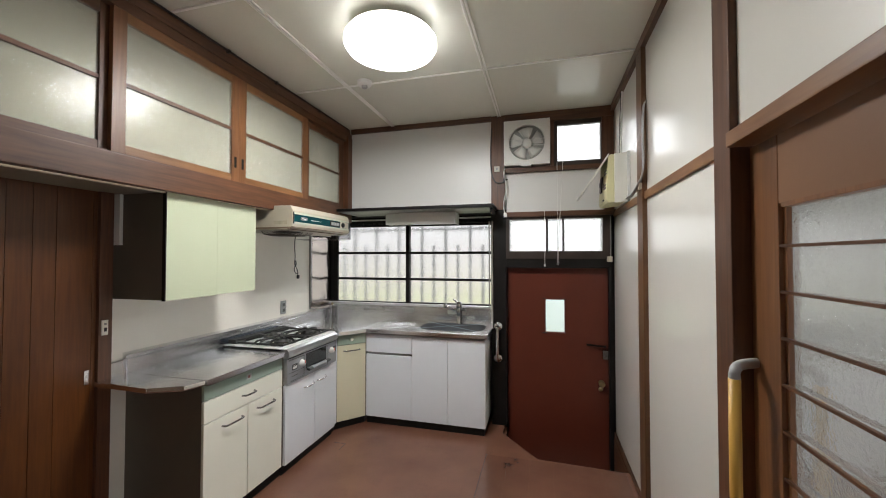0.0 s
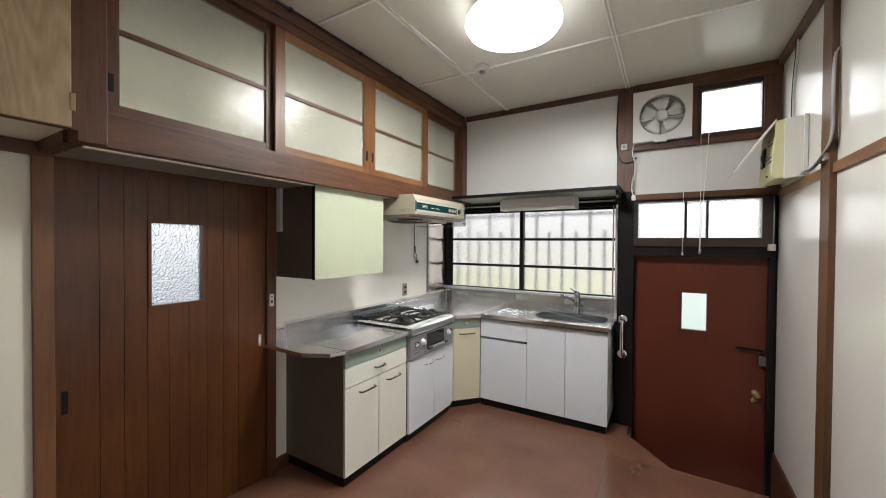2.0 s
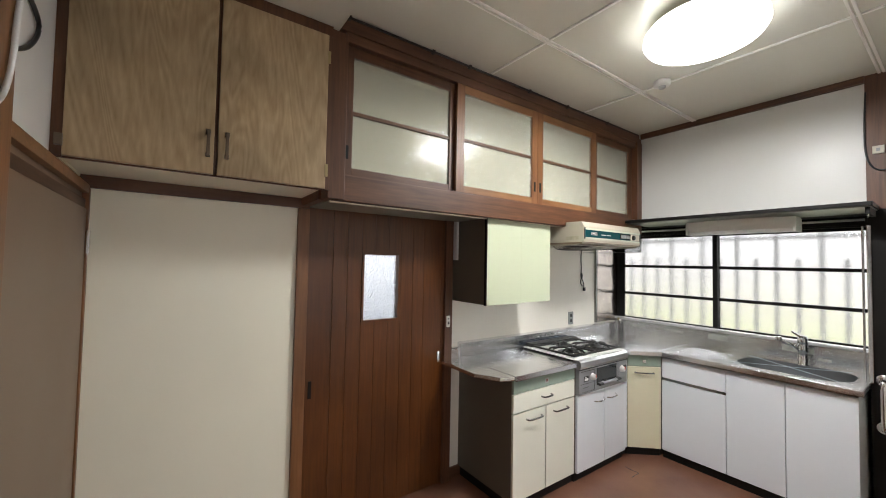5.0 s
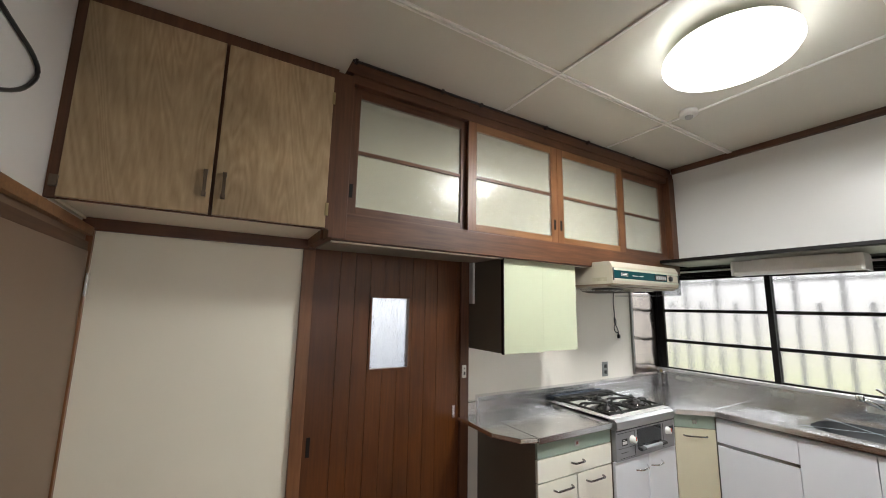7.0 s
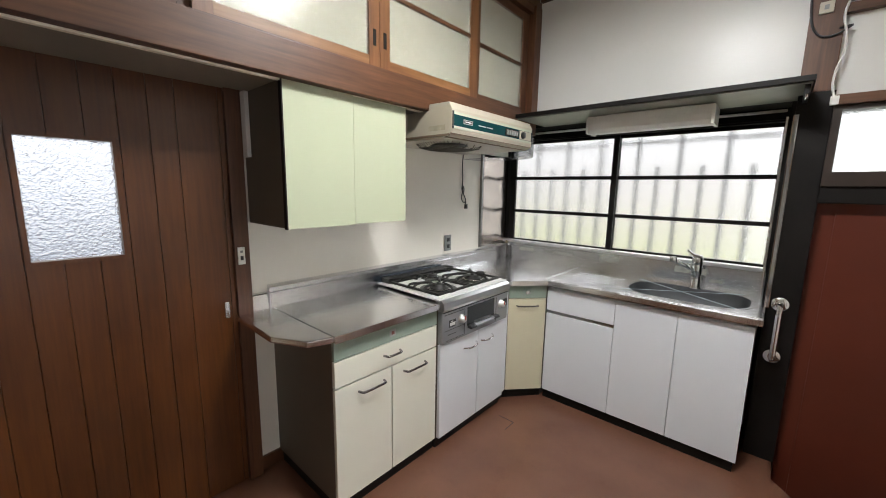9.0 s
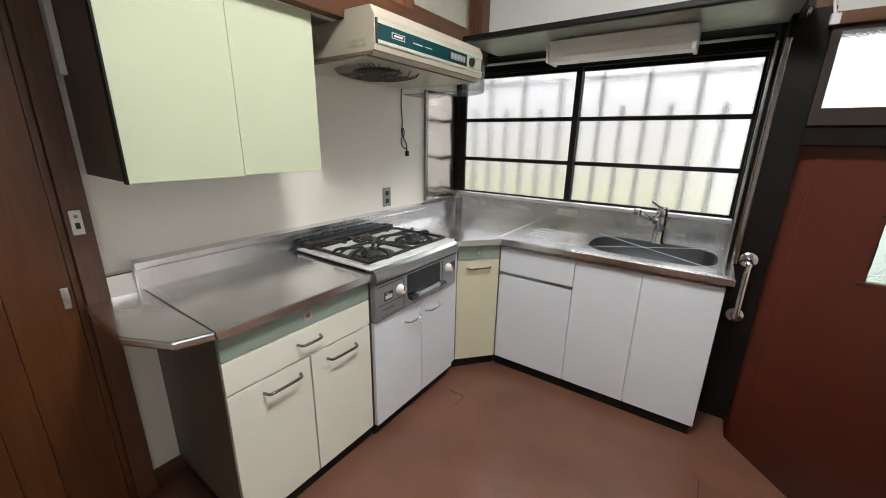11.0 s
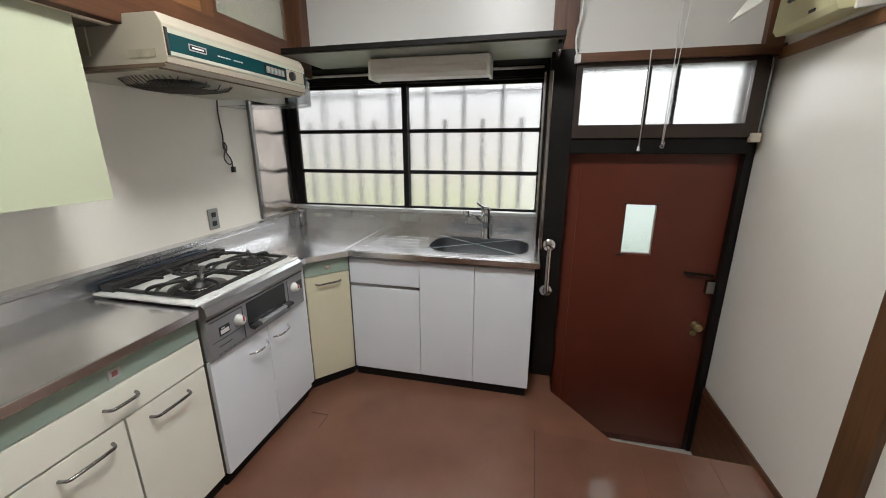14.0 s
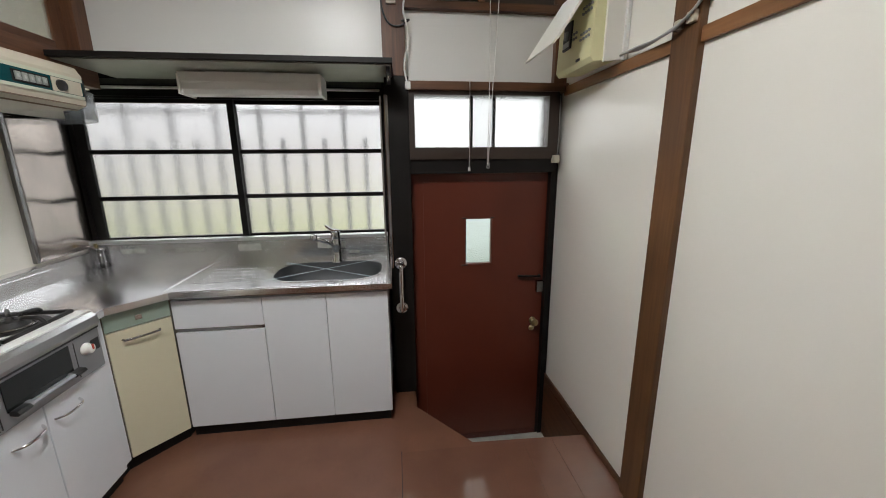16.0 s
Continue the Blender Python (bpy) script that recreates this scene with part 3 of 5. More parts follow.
part("knob", lathe([(0, 0), (0.024, 0), (0.024, 0.006), (0.010, 0.010), (0.010, 0.030), (0.022, 0.036), (0.026, 0.048), (0.020, 0.058), (0, 0.061)], (0.63, YD - 0.004, 0.43), turn=Matrix.Rotation(radians(90), 4, "X")), BRASS, bd, "worn brass knob")
part("keyhole_rose", lathe([(0, 0), (0.02, 0), (0.016, 0.012), (0, 0.014)], (0.625, YD - 0.004, 0.375), turn=Matrix.Rotation(radians(90), 4, "X"), seg=20), BRASS, bd)
trim("door_header", merge(box(-0.18, 0.70, 3.575, 3.645, 1.43, 1.51), box(-0.18, 0.72, 3.69, 3.73, 1.40, 1.51)), BLACK, "black door header", "door frame")
trim("door_jamb", merge(box(0.692, 0.72, 3.60, 3.70, PIT, 1.43), box(0.66, 0.72, 3.69, 3.73, PIT, 1.43), box(-0.22, -0.15, 3.69, 3.73, PIT, 1.43)), BLACK, "black door jamb", "door frame")
trim("door_sill", box(-0.18, 0.70, 3.60, 3.72, PIT, PIT + 0.008), STEEL, "pale metal door sill", "door frame")
bar = thing("grab_bar", (-0.255, 3.57, 0.77), "chrome grab bar on the black post", "grab bar")
for z in (0.602, 0.893):
    part("flange", lathe([(0, 0), (0.039, 0), (0.036, 0.007), (0.016, 0.010), (0, 0.010)], (-0.255, 3.57, z), turn=Matrix.Rotation(radians(90), 4, "X"), seg=24), CHROME, bar)
part("bar", rod([(-0.255, 3.565, 0.893), (-0.255, 3.515, 0.893), (-0.255, 3.505, 0.875), (-0.255, 3.505, 0.62), (-0.255, 3.515, 0.602), (-0.255, 3.565, 0.602)], 0.013, seg=14, smooth=2), CHROME, bar)

# ---- boarded sliding door ----
sd = thing("door_2", (-2.16, 1.08, 0), "red-brown boarded sliding door with a small pebbled window", "door", kind="structure")
YG0, YG1, ZG0, ZG1 = 0.950, 1.192, 1.196, 1.612
part("backing", merge(box(-2.20, -2.172, 0.590, YG0, 0.0, 1.90), box(-2.20, -2.172, YG1, 1.573, 0.0, 1.90), box(-2.20, -2.172, YG0, YG1, 0.0, ZG0), box(-2.20, -2.172, YG0, YG1, ZG1, 1.90)), SLAT, sd)
edges = [0.598, 0.749, 0.840, 0.934, 1.027, 1.122, 1.215, 1.308, 1.397, 1.552, 1.573]
for a, b in zip(edges, edges[1:]):
    a, b = a + 0.0008, b - 0.0008
    if b <= YG0 - 0.012 or a >= YG1 + 0.012:
        part("plank", box(-2.172, -2.158, a, b, 0.005, 1.90, bevel=0.002), SLAT, sd)
    else:
        part("plank", box(-2.172, -2.158, a, b, 0.005, ZG0 - 0.012, bevel=0.002), SLAT, sd)
        part("plank", box(-2.172, -2.158, a, b, ZG1 + 0.012, 1.90, bevel=0.002), SLAT, sd)
        if a < YG0 - 0.018:
            part("plank", box(-2.172, -2.158, a, YG0 - 0.012, ZG0 - 0.012, ZG1 + 0.012, bevel=0.002), SLAT, sd)
        if b > YG1 + 0.014:
            part("plank", box(-2.172, -2.158, YG1 + 0.012, b, ZG0 - 0.012, ZG1 + 0.012, bevel=0.002), SLAT, sd)
part("window_bead", merge(box(-2.175, -2.152, YG0 - 0.014, YG0, ZG0 - 0.014, ZG1 + 0.014), box(-2.175, -2.152, YG1, YG1 + 0.014, ZG0 - 0.014, ZG1 + 0.014), box(-2.175, -2.152, YG0, YG1, ZG0 - 0.014, ZG0), box(-2.175, -2.152, YG0, YG1, ZG1, ZG1 + 0.014)), SLAT, sd)
part("pane", box(-2.184, -2.180, YG0, YG1, ZG0, ZG1), GLASS_PEBBLE, sd, "pebbled glass pane").visible_shadow = False
part("pull", merge(box(-2.160, -2.155, 0.622, 0.642, 0.77, 0.87, bevel=0.002)), BLACK, sd, "dark recessed pull")
part("latch", box(-2.16, -2.15, 1.52, 1.54, 0.86, 0.935, bevel=0.002), STEEL, sd, "steel latch plate")
sw = thing("light_switch", (-2.137, 1.60, 1.146), "small cream switch on the door post", "switch")
part("plate", box(-2.137, -2.129, 1.584, 1.614, 1.105, 1.185, bevel=0.002), PALEPL, sw)
part("rocker", box(-2.129, -2.125, 1.593, 1.605, 1.125, 1.145, bevel=0.001), BLKPLASTIC, sw)
part("screw_cover", box(-2.129, -2.127, 1.594, 1.604, 1.160, 1.170), GREYPL, sw)
solid("filler_board", box(XL, -2.10, 1.640, 1.658, 1.59, 1.87, bevel=0.002), WPLASTIC, "narrow white board beside the wall cabinet", "board")

# ---- brown hinged door and what hangs near it ----
hd = thing("door_3", (-1.48, -0.31, 0), "plain brown flush door, closed", "door", kind="structure")
part("leaf", box(-2.140, -0.998, -0.385, -0.345, 0.01, 1.774, bevel=0.003), BROWNDOOR, hd)
part("edge_strip", box(-2.168, -2.142, -0.384, -0.338, 0.0, 1.866, bevel=0.002), HONEYZ, hd, "honey wooden stop")
part("hinge", box(-2.160, -2.130, -0.340, -0.330, 1.58, 1.68, bevel=0.002), STEEL, hd)
rc = thing("remote_panel", (-0.78, -0.33, 1.47), "white water heater control panel with small buttons", "control panel")
part("case", box(-0.852, -0.712, -0.33, -0.296, 1.36, 1.53, bevel=0.006), WPLASTIC, rc)
part("button", box(-0.84, -0.815, -0.297, -0.293, 1.48, 1.495), YGRIP, rc, "yellow button")
part("button", cyl((-0.825, -0.297, 1.455), (-0.825, -0.291, 1.455), 0.012), GREYPL, rc, "grey round button")
cb = thing("wall_cable", (-0.98, -0.28, 2.2), "white and black cables hanging on the post", "cable")
part("white_cable", rod([(-0.99, -0.282, 2.705), (-0.985, -0.281, 2.40), (-0.98, -0.281, 2.10), (-0.956, -0.281, 2.008), (-0.952, -0.281, 1.937), (-0.92, -0.281, 1.857), (-0.87, -0.283, 1.815), (-0.81, -0.318, 1.80), (-0.72, -0.322, 1.80)], 0.0048, smooth=2), WPLASTIC, cb)
part("black_cable", rod([(-1.22, -0.379, 2.30), (-1.36, -0.378, 2.285), (-1.46, -0.376, 2.277), (-1.525, -0.376, 2.245), (-1.46, -0.376, 2.165), (-1.38, -0.378, 2.115), (-1.25, -0.379, 2.06)], 0.0062, smooth=2), BLKPLASTIC, cb)
part("cable_clip", box(-0.995, -0.972, -0.289, -0.272, 2.16, 2.19, bevel=0.003), STEEL, cb)

# ---- sliding glass doors ----
def sliding(y0, y1, x, open_label):
    d = thing("door_4", (x, (y0 + y1) / 2, 0), open_label, "sliding door", kind="structure")
    part("stile", box(x - 0.015, x + 0.015, y1 - 0.175, y1, 0.01, 1.862, bevel=0.003), HONEYZ, d)
    part("stile", box(x - 0.015, x + 0.015, y0, y0 + 0.10, 0.01, 1.862, bevel=0.003), HONEYZ, d)
    part("top_rail", box(x - 0.013, x + 0.013, y0 + 0.10, y1 - 0.175, 1.672, 1.862), PLYBROWN, d)
    part("bottom_rail", box(x - 0.013, x + 0.013, y0 + 0.10, y1 - 0.175, 0.01, 0.38), HONEY, d)
    for z in [1.554 - 0.126 * i for i in range(9)]:
        part("glazing_bar", box(x - 0.013, x - 0.002, y0 + 0.10, y1 - 0.175, z - 0.004, z + 0.004, bevel=0.0015), WOODY, d)
    part("bead", merge(box(x - 0.002, x + 0.014, y1 - 0.187, y1 - 0.175, 0.38, 1.672), box(x - 0.014, x + 0.014, y0 + 0.10, y1 - 0.187, 1.660, 1.672)), HONEYZ, d, "narrow wooden glazing bead")
    part("pane", box(x + 0.009, x + 0.013, y0 + 0.10, y1 - 0.175, 0.38, 1.672), GLASS_DOOR, d, "figured glass pane").visible_shadow = False


sliding(0.60, 1.515, 0.785, "honey wooden sliding door with figured glass and bars")
sliding(-0.34, 0.64, 0.825, "honey wooden sliding door with figured glass and bars")
gb = thing("door_grab_bar", (0.70, 1.37, 0.9), "yellow grab bar with grey bracket by the sliding door", "grab bar")
part("grip", rod([(0.69, 1.41, 1.165), (0.69, 1.41, 0.55)], 0.016, seg=16), YGRIP, gb, "yellow ribbed grip")
part("bracket", rod([(0.69, 1.41, 1.158), (0.69, 1.41, 1.19), (0.71, 1.425, 1.203), (0.772, 1.46, 1.203)], 0.015, seg=14, smooth=2), SILVERGREY, gb, "grey metal elbow bracket")
part("bracket", rod([(0.69, 1.41, 0.56), (0.69, 1.41, 0.53), (0.71, 1.425, 0.517), (0.772, 1.46, 0.517)], 0.015, seg=14, smooth=2), SILVERGREY, gb, "grey metal elbow bracket")

# ---- glass-fronted cupboard under the ceiling ----
gc = thing("glazed_cupboard", (-1.95, 2.1, 1.875), "brown wooden wall cupboard with figured glass sliding sashes", "cupboard")
part("bottom_board", box(-2.178, -1.80, 0.602, 3.588, 1.875, 1.893), SHADEPLY, gc, "plywood bottom board toned dark for shade")
part("bottom_batten", box(-1.822, -1.800, 0.60, 3.58, 1.866, 1.8745, bevel=0.002), CREAM, gc, "pale batten along the bottom edge")
part("bottom_rail", box(-1.80, -1.75, 0.60, 3.588, 1.872, 2.005, bevel=0.004), WOODY, gc)
part("sill", box(-1.835, -1.765, 0.651, 3.50, 2.005, 2.012), WOODY, gc)
part("head_rail", box(-1.835, -1.765, 0.651, 3.50, 2.695, 2.745, bevel=0.003), WOODY, gc)
part("cornice", merge(box(-1.84, -1.755, 0.602, 3.588, 2.745, 2.787, bevel=0.003), box(-1.84, -1.772, 0.602, 3.588, 2.787, 2.829)), WOODY, gc, "dark stepped cornice")
part("end_post", box(-1.84, -1.735, 0.566, 0.651, 1.875, 2.714, bevel=0.004), WOODZ, gc)
part("end_post", box(-1.84, -1.748, 3.50, 3.588, 2.005, 2.745, bevel=0.004), WOODZ, gc)
part("back_board", box(-2.178, -2.168, 0.620, 3.588, 1.893, 2.81), INNER, gc)
part("top_board", box(-2.178, -1.84, 0.602, 3.588, 2.81, 2.829), INNER, gc)
part("end_board", box(-2.178, -1.84, 0.602, 0.620, 1.893, 2.81), INNER, gc)
for y0, y1, gl, gr, x in ((0.651, 1.40, 0.708, 1.338, -1.812), (1.372, 2.121, 1.433, 2.063, -1.782), (2.124, 2.865, 2.182, 2.80, -1.782), (2.858, 3.50, 2.922, 3.432, -1.812)):
    front = x > -1.8
    sash = part("sash", merge(box(x - 0.013, x + 0.013, y0, gl, 2.012, 2.695, bevel=0.002), box(x - 0.013, x + 0.013, gr, y1, 2.012, 2.695, bevel=0.002), box(x - 0.006, x + 0.006, gl - 0.01, gr + 0.01, 2.02, 2.05), box(x - 0.006, x + 0.006, gl - 0.01, gr + 0.01, 2.65, 2.69)), HONEYZ if front else WOODZ, gc)
    part("rail", box(x - 0.012, x + 0.012, gl, gr, 2.012, 2.055, bevel=0.002), HONEY if front else WOODY, sash)
    part("rail", box(x - 0.012, x + 0.012, gl, gr, 2.645, 2.695, bevel=0.002), HONEY if front else WOODY, sash)
    part("muntin", box(x - 0.010, x + 0.010, gl, gr, 2.338, 2.356), WOODY, sash)
    for z0, z1 in ((2.055, 2.338), (2.356, 2.645)):
        part("pane", box(x - 0.002, x + 0.002, gl, gr, z0, z1), GLASS_CAB, sash, "figured glass pane").visible_shadow = False
for y, x in ((0.68, -1.799), (2.092, -1.769), (2.152, -1.769)):
    part("pull", box(x - 0.002, x + 0.002, y - 0.009, y + 0.009, 2.10, 2.17, bevel=0.0015), BLACK, gc, "dark recessed pull")

cv = thing("cornice_cable", (-1.70, 2.0, ZC), "brown cable clipped along the ceiling above the cupboard", "cable")
part("cable", rod([(-1.764, 0.61, 2.822), (-1.760, 1.0, 2.820), (-1.766, 1.45, 2.823), (-1.758, 1.9, 2.820), (-1.766, 2.4, 2.822), (-1.760, 3.0, 2.820), (-1.764, 3.555, 2.822)], 0.007, seg=8, smooth=2), DARKWOOD, cv)
for yc in (0.66, 1.18, 1.46, 2.02, 2.46, 3.02):
    part("cable_clip", box(-1.777, -1.750, yc - 0.008, yc + 0.008, 2.808, 2.829, bevel=0.002), DARKWOOD, cv)

# ---- oak-print ceiling cupboard ----
BRONZE = paint("aged_bronze", (0.16, 0.12, 0.085), rough=0.4, metal=0.7, vary=0.2)
cc = thing("ceiling_cupboard", (-1.95, 0.1, 1.87), "oak grain ceiling cupboard with two doors and bronze pulls", "cupboard")
part("end_panel", box(-2.148, -1.842, 0.5545, 0.598, 1.880, 2.713, bevel=0.002), WOODZ, cc)
part("body", box(-2.178, -1.742, -0.384, 0.554, 1.925, 2.713), CREAM, cc, "white underside board")
part("frame", merge(box(-1.742, -1.728, -0.384, 0.558, 1.908, 1.922), box(-1.742, -1.718, -0.384, 0.566, 2.660, 2.713), box(-1.742, -1.720, 0.545, 0.566, 1.908, 2.66), box(-1.742, -1.728, 0.080, 0.110, 1.92, 2.66), box(-1.742, -1.718, -0.384, -0.354, 1.908, 2.66)), WOODZ, cc)
part("edge_moulding", box(-2.148, -1.765, -0.384, -0.372, 1.914, 1.9245), CREAM, cc, "thin moulding under the cupboard")
for y0, y1, hy in ((-0.353, 0.088, 0.067), (0.101, 0.545, 0.133)):
    d = part("door", box(-1.728, -1.710, y0, y1, 1.912, 2.659, bevel=0.003), OAK, cc)
    part("handle", merge(box(-1.700, -1.693, hy - 0.006, hy + 0.006, 1.985, 2.085, bevel=0.002), box(-1.711, -1.696, hy - 0.008, hy + 0.008, 1.98, 1.998, bevel=0.002), box(-1.711, -1.696, hy - 0.008, hy + 0.008, 2.072, 2.09, bevel=0.002)), BRONZE, d, "bronze bar pull")
part("catch", box(-1.718, -1.700, -0.372, -0.350, 1.945, 1.985, bevel=0.003), BRONZE, cc, "dark bronze catch")
for z in (2.00, 2.55):
    part("hinge", box(-1.712, -1.706, 0.540, 0.554, z - 0.03, z + 0.03, bevel=0.001), BRASS, cc)

# ---- kitchen: cabinets ----
def pull(y0, y1, x, z, parent, rise=0.0):
    return part("handle", rod([(x, y0, z), (x + 0.022, y0 + 0.006, z), (x + 0.028, y0 + 0.018, z), (x + 0.028, y1 - 0.018, z), (x + 0.022, y1 - 0.006, z), (x, y1, z)], 0.0055, seg=8, smooth=1), DULL, parent, "worn chrome bar handle")


XF = -1.62
bc = thing("base_cabinet", (-1.9, 2.06, 0), "cream base cabinet with dark sides, drawer and chrome handles", "cabinet", "kitchen base units")
part("body", box(XL, XF - 0.018, 1.745, 2.375, 0.065, 0.838), CARC, bc, "dark olive carcass")
part("plinth", box(XL, XF - 0.022, 1.755, 2.375, 0.0, 0.065), BLACK, bc, "black plinth")
part("band", box(XF - 0.018, XF, 1.746, 2.373, 0.744, 0.832, bevel=0.002), SAGE, bc, "sage green band")
em = part("emblem", box(XF, XF + 0.003, 2.045, 2.082, 0.768, 0.802), SILVERGREY, bc, "small emblem plate")
part("emblem_face", box(XF + 0.003, XF + 0.004, 2.055, 2.072, 0.777, 0.793), paint("dull_red", (0.24, 0.08, 0.07)), em, "dull red")
dr = part("drawer", box(XF - 0.018, XF, 1.746, 2.373, 0.622, 0.739, bevel=0.002), LAMC, bc)
pull(2.01, 2.11, XF, 0.685, dr)
for y0, y1, h0, h1 in ((1.746, 2.056, 1.865, 2.01), (2.063, 2.372, 2.135, 2.285)):
    d = part("door", box(XF - 0.018, XF, y0, y1, 0.068, 0.615, bevel=0.002), LAMC, bc)
    pull(h0, h1, XF, 0.565, d)

kc = thing("corner_cabinet", (-1.8, 3.3, 0), "cream corner cabinet with angled door", "cabinet", "kitchen base units")
part("body", prism([(XL, 3.03), (-1.64, 3.03), (-1.64, 3.09), (-1.455, 3.305), (-1.445, 3.86), (XL, 3.86)], "z", 0.065, 0.838), CARC, kc, "dark carcass")
part("plinth", prism([(XL, 3.03), (-1.645, 3.03), (-1.645, 3.10), (-1.465, 3.315), (-1.455, 3.86), (XL, 3.86)], "z", 0.0, 0.065), BLACK, kc, "black plinth")
ang = math.atan2(3.297 - 3.095, -1.44 + 1.62)
du, dn = Vector((math.cos(ang), math.sin(ang), 0)), Vector((math.sin(ang), -math.cos(ang), 0))
P0 = Vector((-1.62, 3.095, 0))


def slab(u0, u1, z0, z1, n0, n1):
    a, b, c, d = (P0 + du * u0 + dn * n0, P0 + du * u1 + dn * n0, P0 + du * u1 + dn * n1, P0 + du * u0 + dn * n1)
    return prism([(v.x, v.y) for v in (a, b, c, d)], "z", z0, z1, bevel=0.0015)


wd = math.hypot(3.297 - 3.095, 0.18)
part("band", slab(0.004, wd - 0.004, 0.738, 0.836, -0.016, 0.0), SAGE, kc, "sage green band")
d = part("door", slab(0.004, wd - 0.004, 0.068, 0.732, -0.016, 0.0), KHAKI, kc)
ha, hb = P0 + du * 0.06, P0 + du * (wd - 0.06)
part("handle", rod([(*(ha).xy, 0.685), (*(ha + dn * 0.024 + du * 0.006).xy, 0.685), (*(hb + dn * 0.024 - du * 0.006).xy, 0.685), (*(hb).xy, 0.685)], 0.0055, seg=8, smooth=1), DULL, d, "worn chrome bar handle")
part("emblem", slab(wd / 2 - 0.014, wd / 2 + 0.014, 0.765, 0.79, 0.0, 0.003), STEEL, kc)
part("filler", box(-1.64, XF, 3.035, 3.09, 0.068, 0.812), LAMW, kc, "white filler strip")

sc = thing("sink_cabinet", (-0.89, 3.58, 0), "white sink cabinet with one drawer and three doors", "cabinet", "kitchen base units")
part("body", merge(box(-1.44, -0.335, 3.32, 3.86, 0.065, 0.66), box(-0.35, -0.335, 3.32, 3.86, 0.66, 0.838), box(-1.44, -1.425, 3.32, 3.86, 0.66, 0.838), box(-1.425, -0.35, 3.32, 3.332, 0.66, 0.838)), LAMW, sc)
part("plinth", box(-1.44, -0.345, 3.322, 3.86, 0.0, 0.065), BLACK, sc, "black plinth")
part("top_rail", box(-1.438, -0.335, 3.310, 3.32, 0.814, 0.832), DULL, sc, "aluminium grip rail")
part("drawer", box(-1.438, -0.995, 3.30, 3.318, 0.655, 0.810, bevel=0.002), LAMW, sc)
part("grip_rail", box(-1.438, -0.995, 3.310, 3.318, 0.633, 0.653), DULL, sc, "aluminium grip rail")
part("door", box(-1.438, -0.995, 3.30, 3.318, 0.068, 0.631, bevel=0.002), LAMW, sc)
part("door", box(-0.991, -0.665, 3.30, 3.318, 0.068, 0.810, bevel=0.002), LAMW, sc)
part("door", box(-0.661, -0.333, 3.30, 3.318, 0.068, 0.810, bevel=0.002), LAMW, sc)

# ---- worktop with sink ----
def rounded(cx, cy, hx, hy, r, n=8):
    pts = []
    for k, (sx, sy) in enumerate(((1, 1), (-1, 1), (-1, -1), (1, -1))):
        for i in range(n + 1):
            a = radians(90 * k + 90 * i / n)
            pts.append((cx + sx * (hx - r) + r * math.cos(a), cy + sy * (hy - r) + r * math.sin(a)))
    return pts


ZT, LIP = 0.864, 0.838
SINK = (-0.678, 3.573, 0.306, 0.204, 0.155)


def sheet_with_hole(outer, inner, z0, z1):
    bm = bmesh.new()
    es = []
    for loop in [outer] + ([inner] if inner else []):
        vs = [bm.verts.new((x, y, z1)) for x, y in loop]
        es += [bm.edges.new((vs[i], vs[(i + 1) % len(vs)])) for i in range(len(vs))]
    bmesh.ops.triangle_fill(bm, use_beauty=True, use_dissolve=False, edges=es)
    ext = bmesh.ops.extrude_face_region(bm, geom=bm.faces[:])
    bmesh.ops.translate(bm, vec=(0, 0, z0 - z1), verts=[v for v in ext["geom"] if isinstance(v, bmesh.types.BMVert)])
    bmesh.ops.recalc_face_normals(bm, faces=bm.faces[:])
    return bm


wt = thing("worktop", (-1.9, 2.0, LIP), "brushed steel kitchen worktop running round the corner", "worktop")
part("end_piece", prism([(XL, 1.565), (-1.785, 1.56), (-1.63, 1.636), (-1.60, 1.735), (XL, 1.735)], "z", LIP, ZT, bevel=0.006), STEEL, wt, "dull steel end piece with clipped corner")
part("stove_side_top", box(XL, -1.597, 1.739, 2.378, LIP, ZT, bevel=0.003), STEEL, wt)
part("end_upstand", prism([(XL, ZT), (-2.146, ZT), (-2.158, 0.936), (-2.162, 0.940), (XL, 0.945)], "y", 1.578, 1.718, bevel=0.002), STEEL, wt, "stained steel end upstand")
for ya, yb in ((1.724, 2.718), (2.722, 3.855)):
    part("upstand", prism([(XL, ZT - 0.02), (-2.150, ZT - 0.02), (-2.150, ZT), (-2.158, 0.938), (-2.152, 0.944), (-2.152, 0.966), (XL, 0.978)], "y", ya, yb, bevel=0.0015), SPLASH, wt, "leaning steel upstand with a folded top ledge")
part("upstand_joint", box(-2.162, -2.143, 1.7185, 1.7235, ZT, 0.944), SATIN, wt, "bright joint cover")
part("front_edge", box(-1.600, -1.594, 1.739, 2.378, LIP - 0.006, ZT + 0.001, bevel=0.0025), STEEL, wt, "rolled steel front edge")
part("front_edge", box(-1.40, -0.308, 3.269, 3.277, LIP - 0.006, ZT + 0.001, bevel=0.0025), STEEL, wt, "rolled steel front edge")
part("front_edge", prism([(-1.597, 3.03), (-1.597, 3.084), (-1.428, 3.277), (-1.40, 3.277), (-1.40, 3.269), (-1.424, 3.269), (-1.590, 3.081), (-1.590, 3.03)], "z", LIP - 0.006, ZT + 0.001), STEEL, wt, "rolled steel front edge")
part("corner_top", sheet_with_hole([(XL, 3.03), (-1.597, 3.03), (-1.597, 3.085), (-1.43, 3.275), (-0.31, 3.275), (-0.31, 3.872), (XL, 3.872)], rounded(*SINK), LIP, ZT), STEEL, wt)
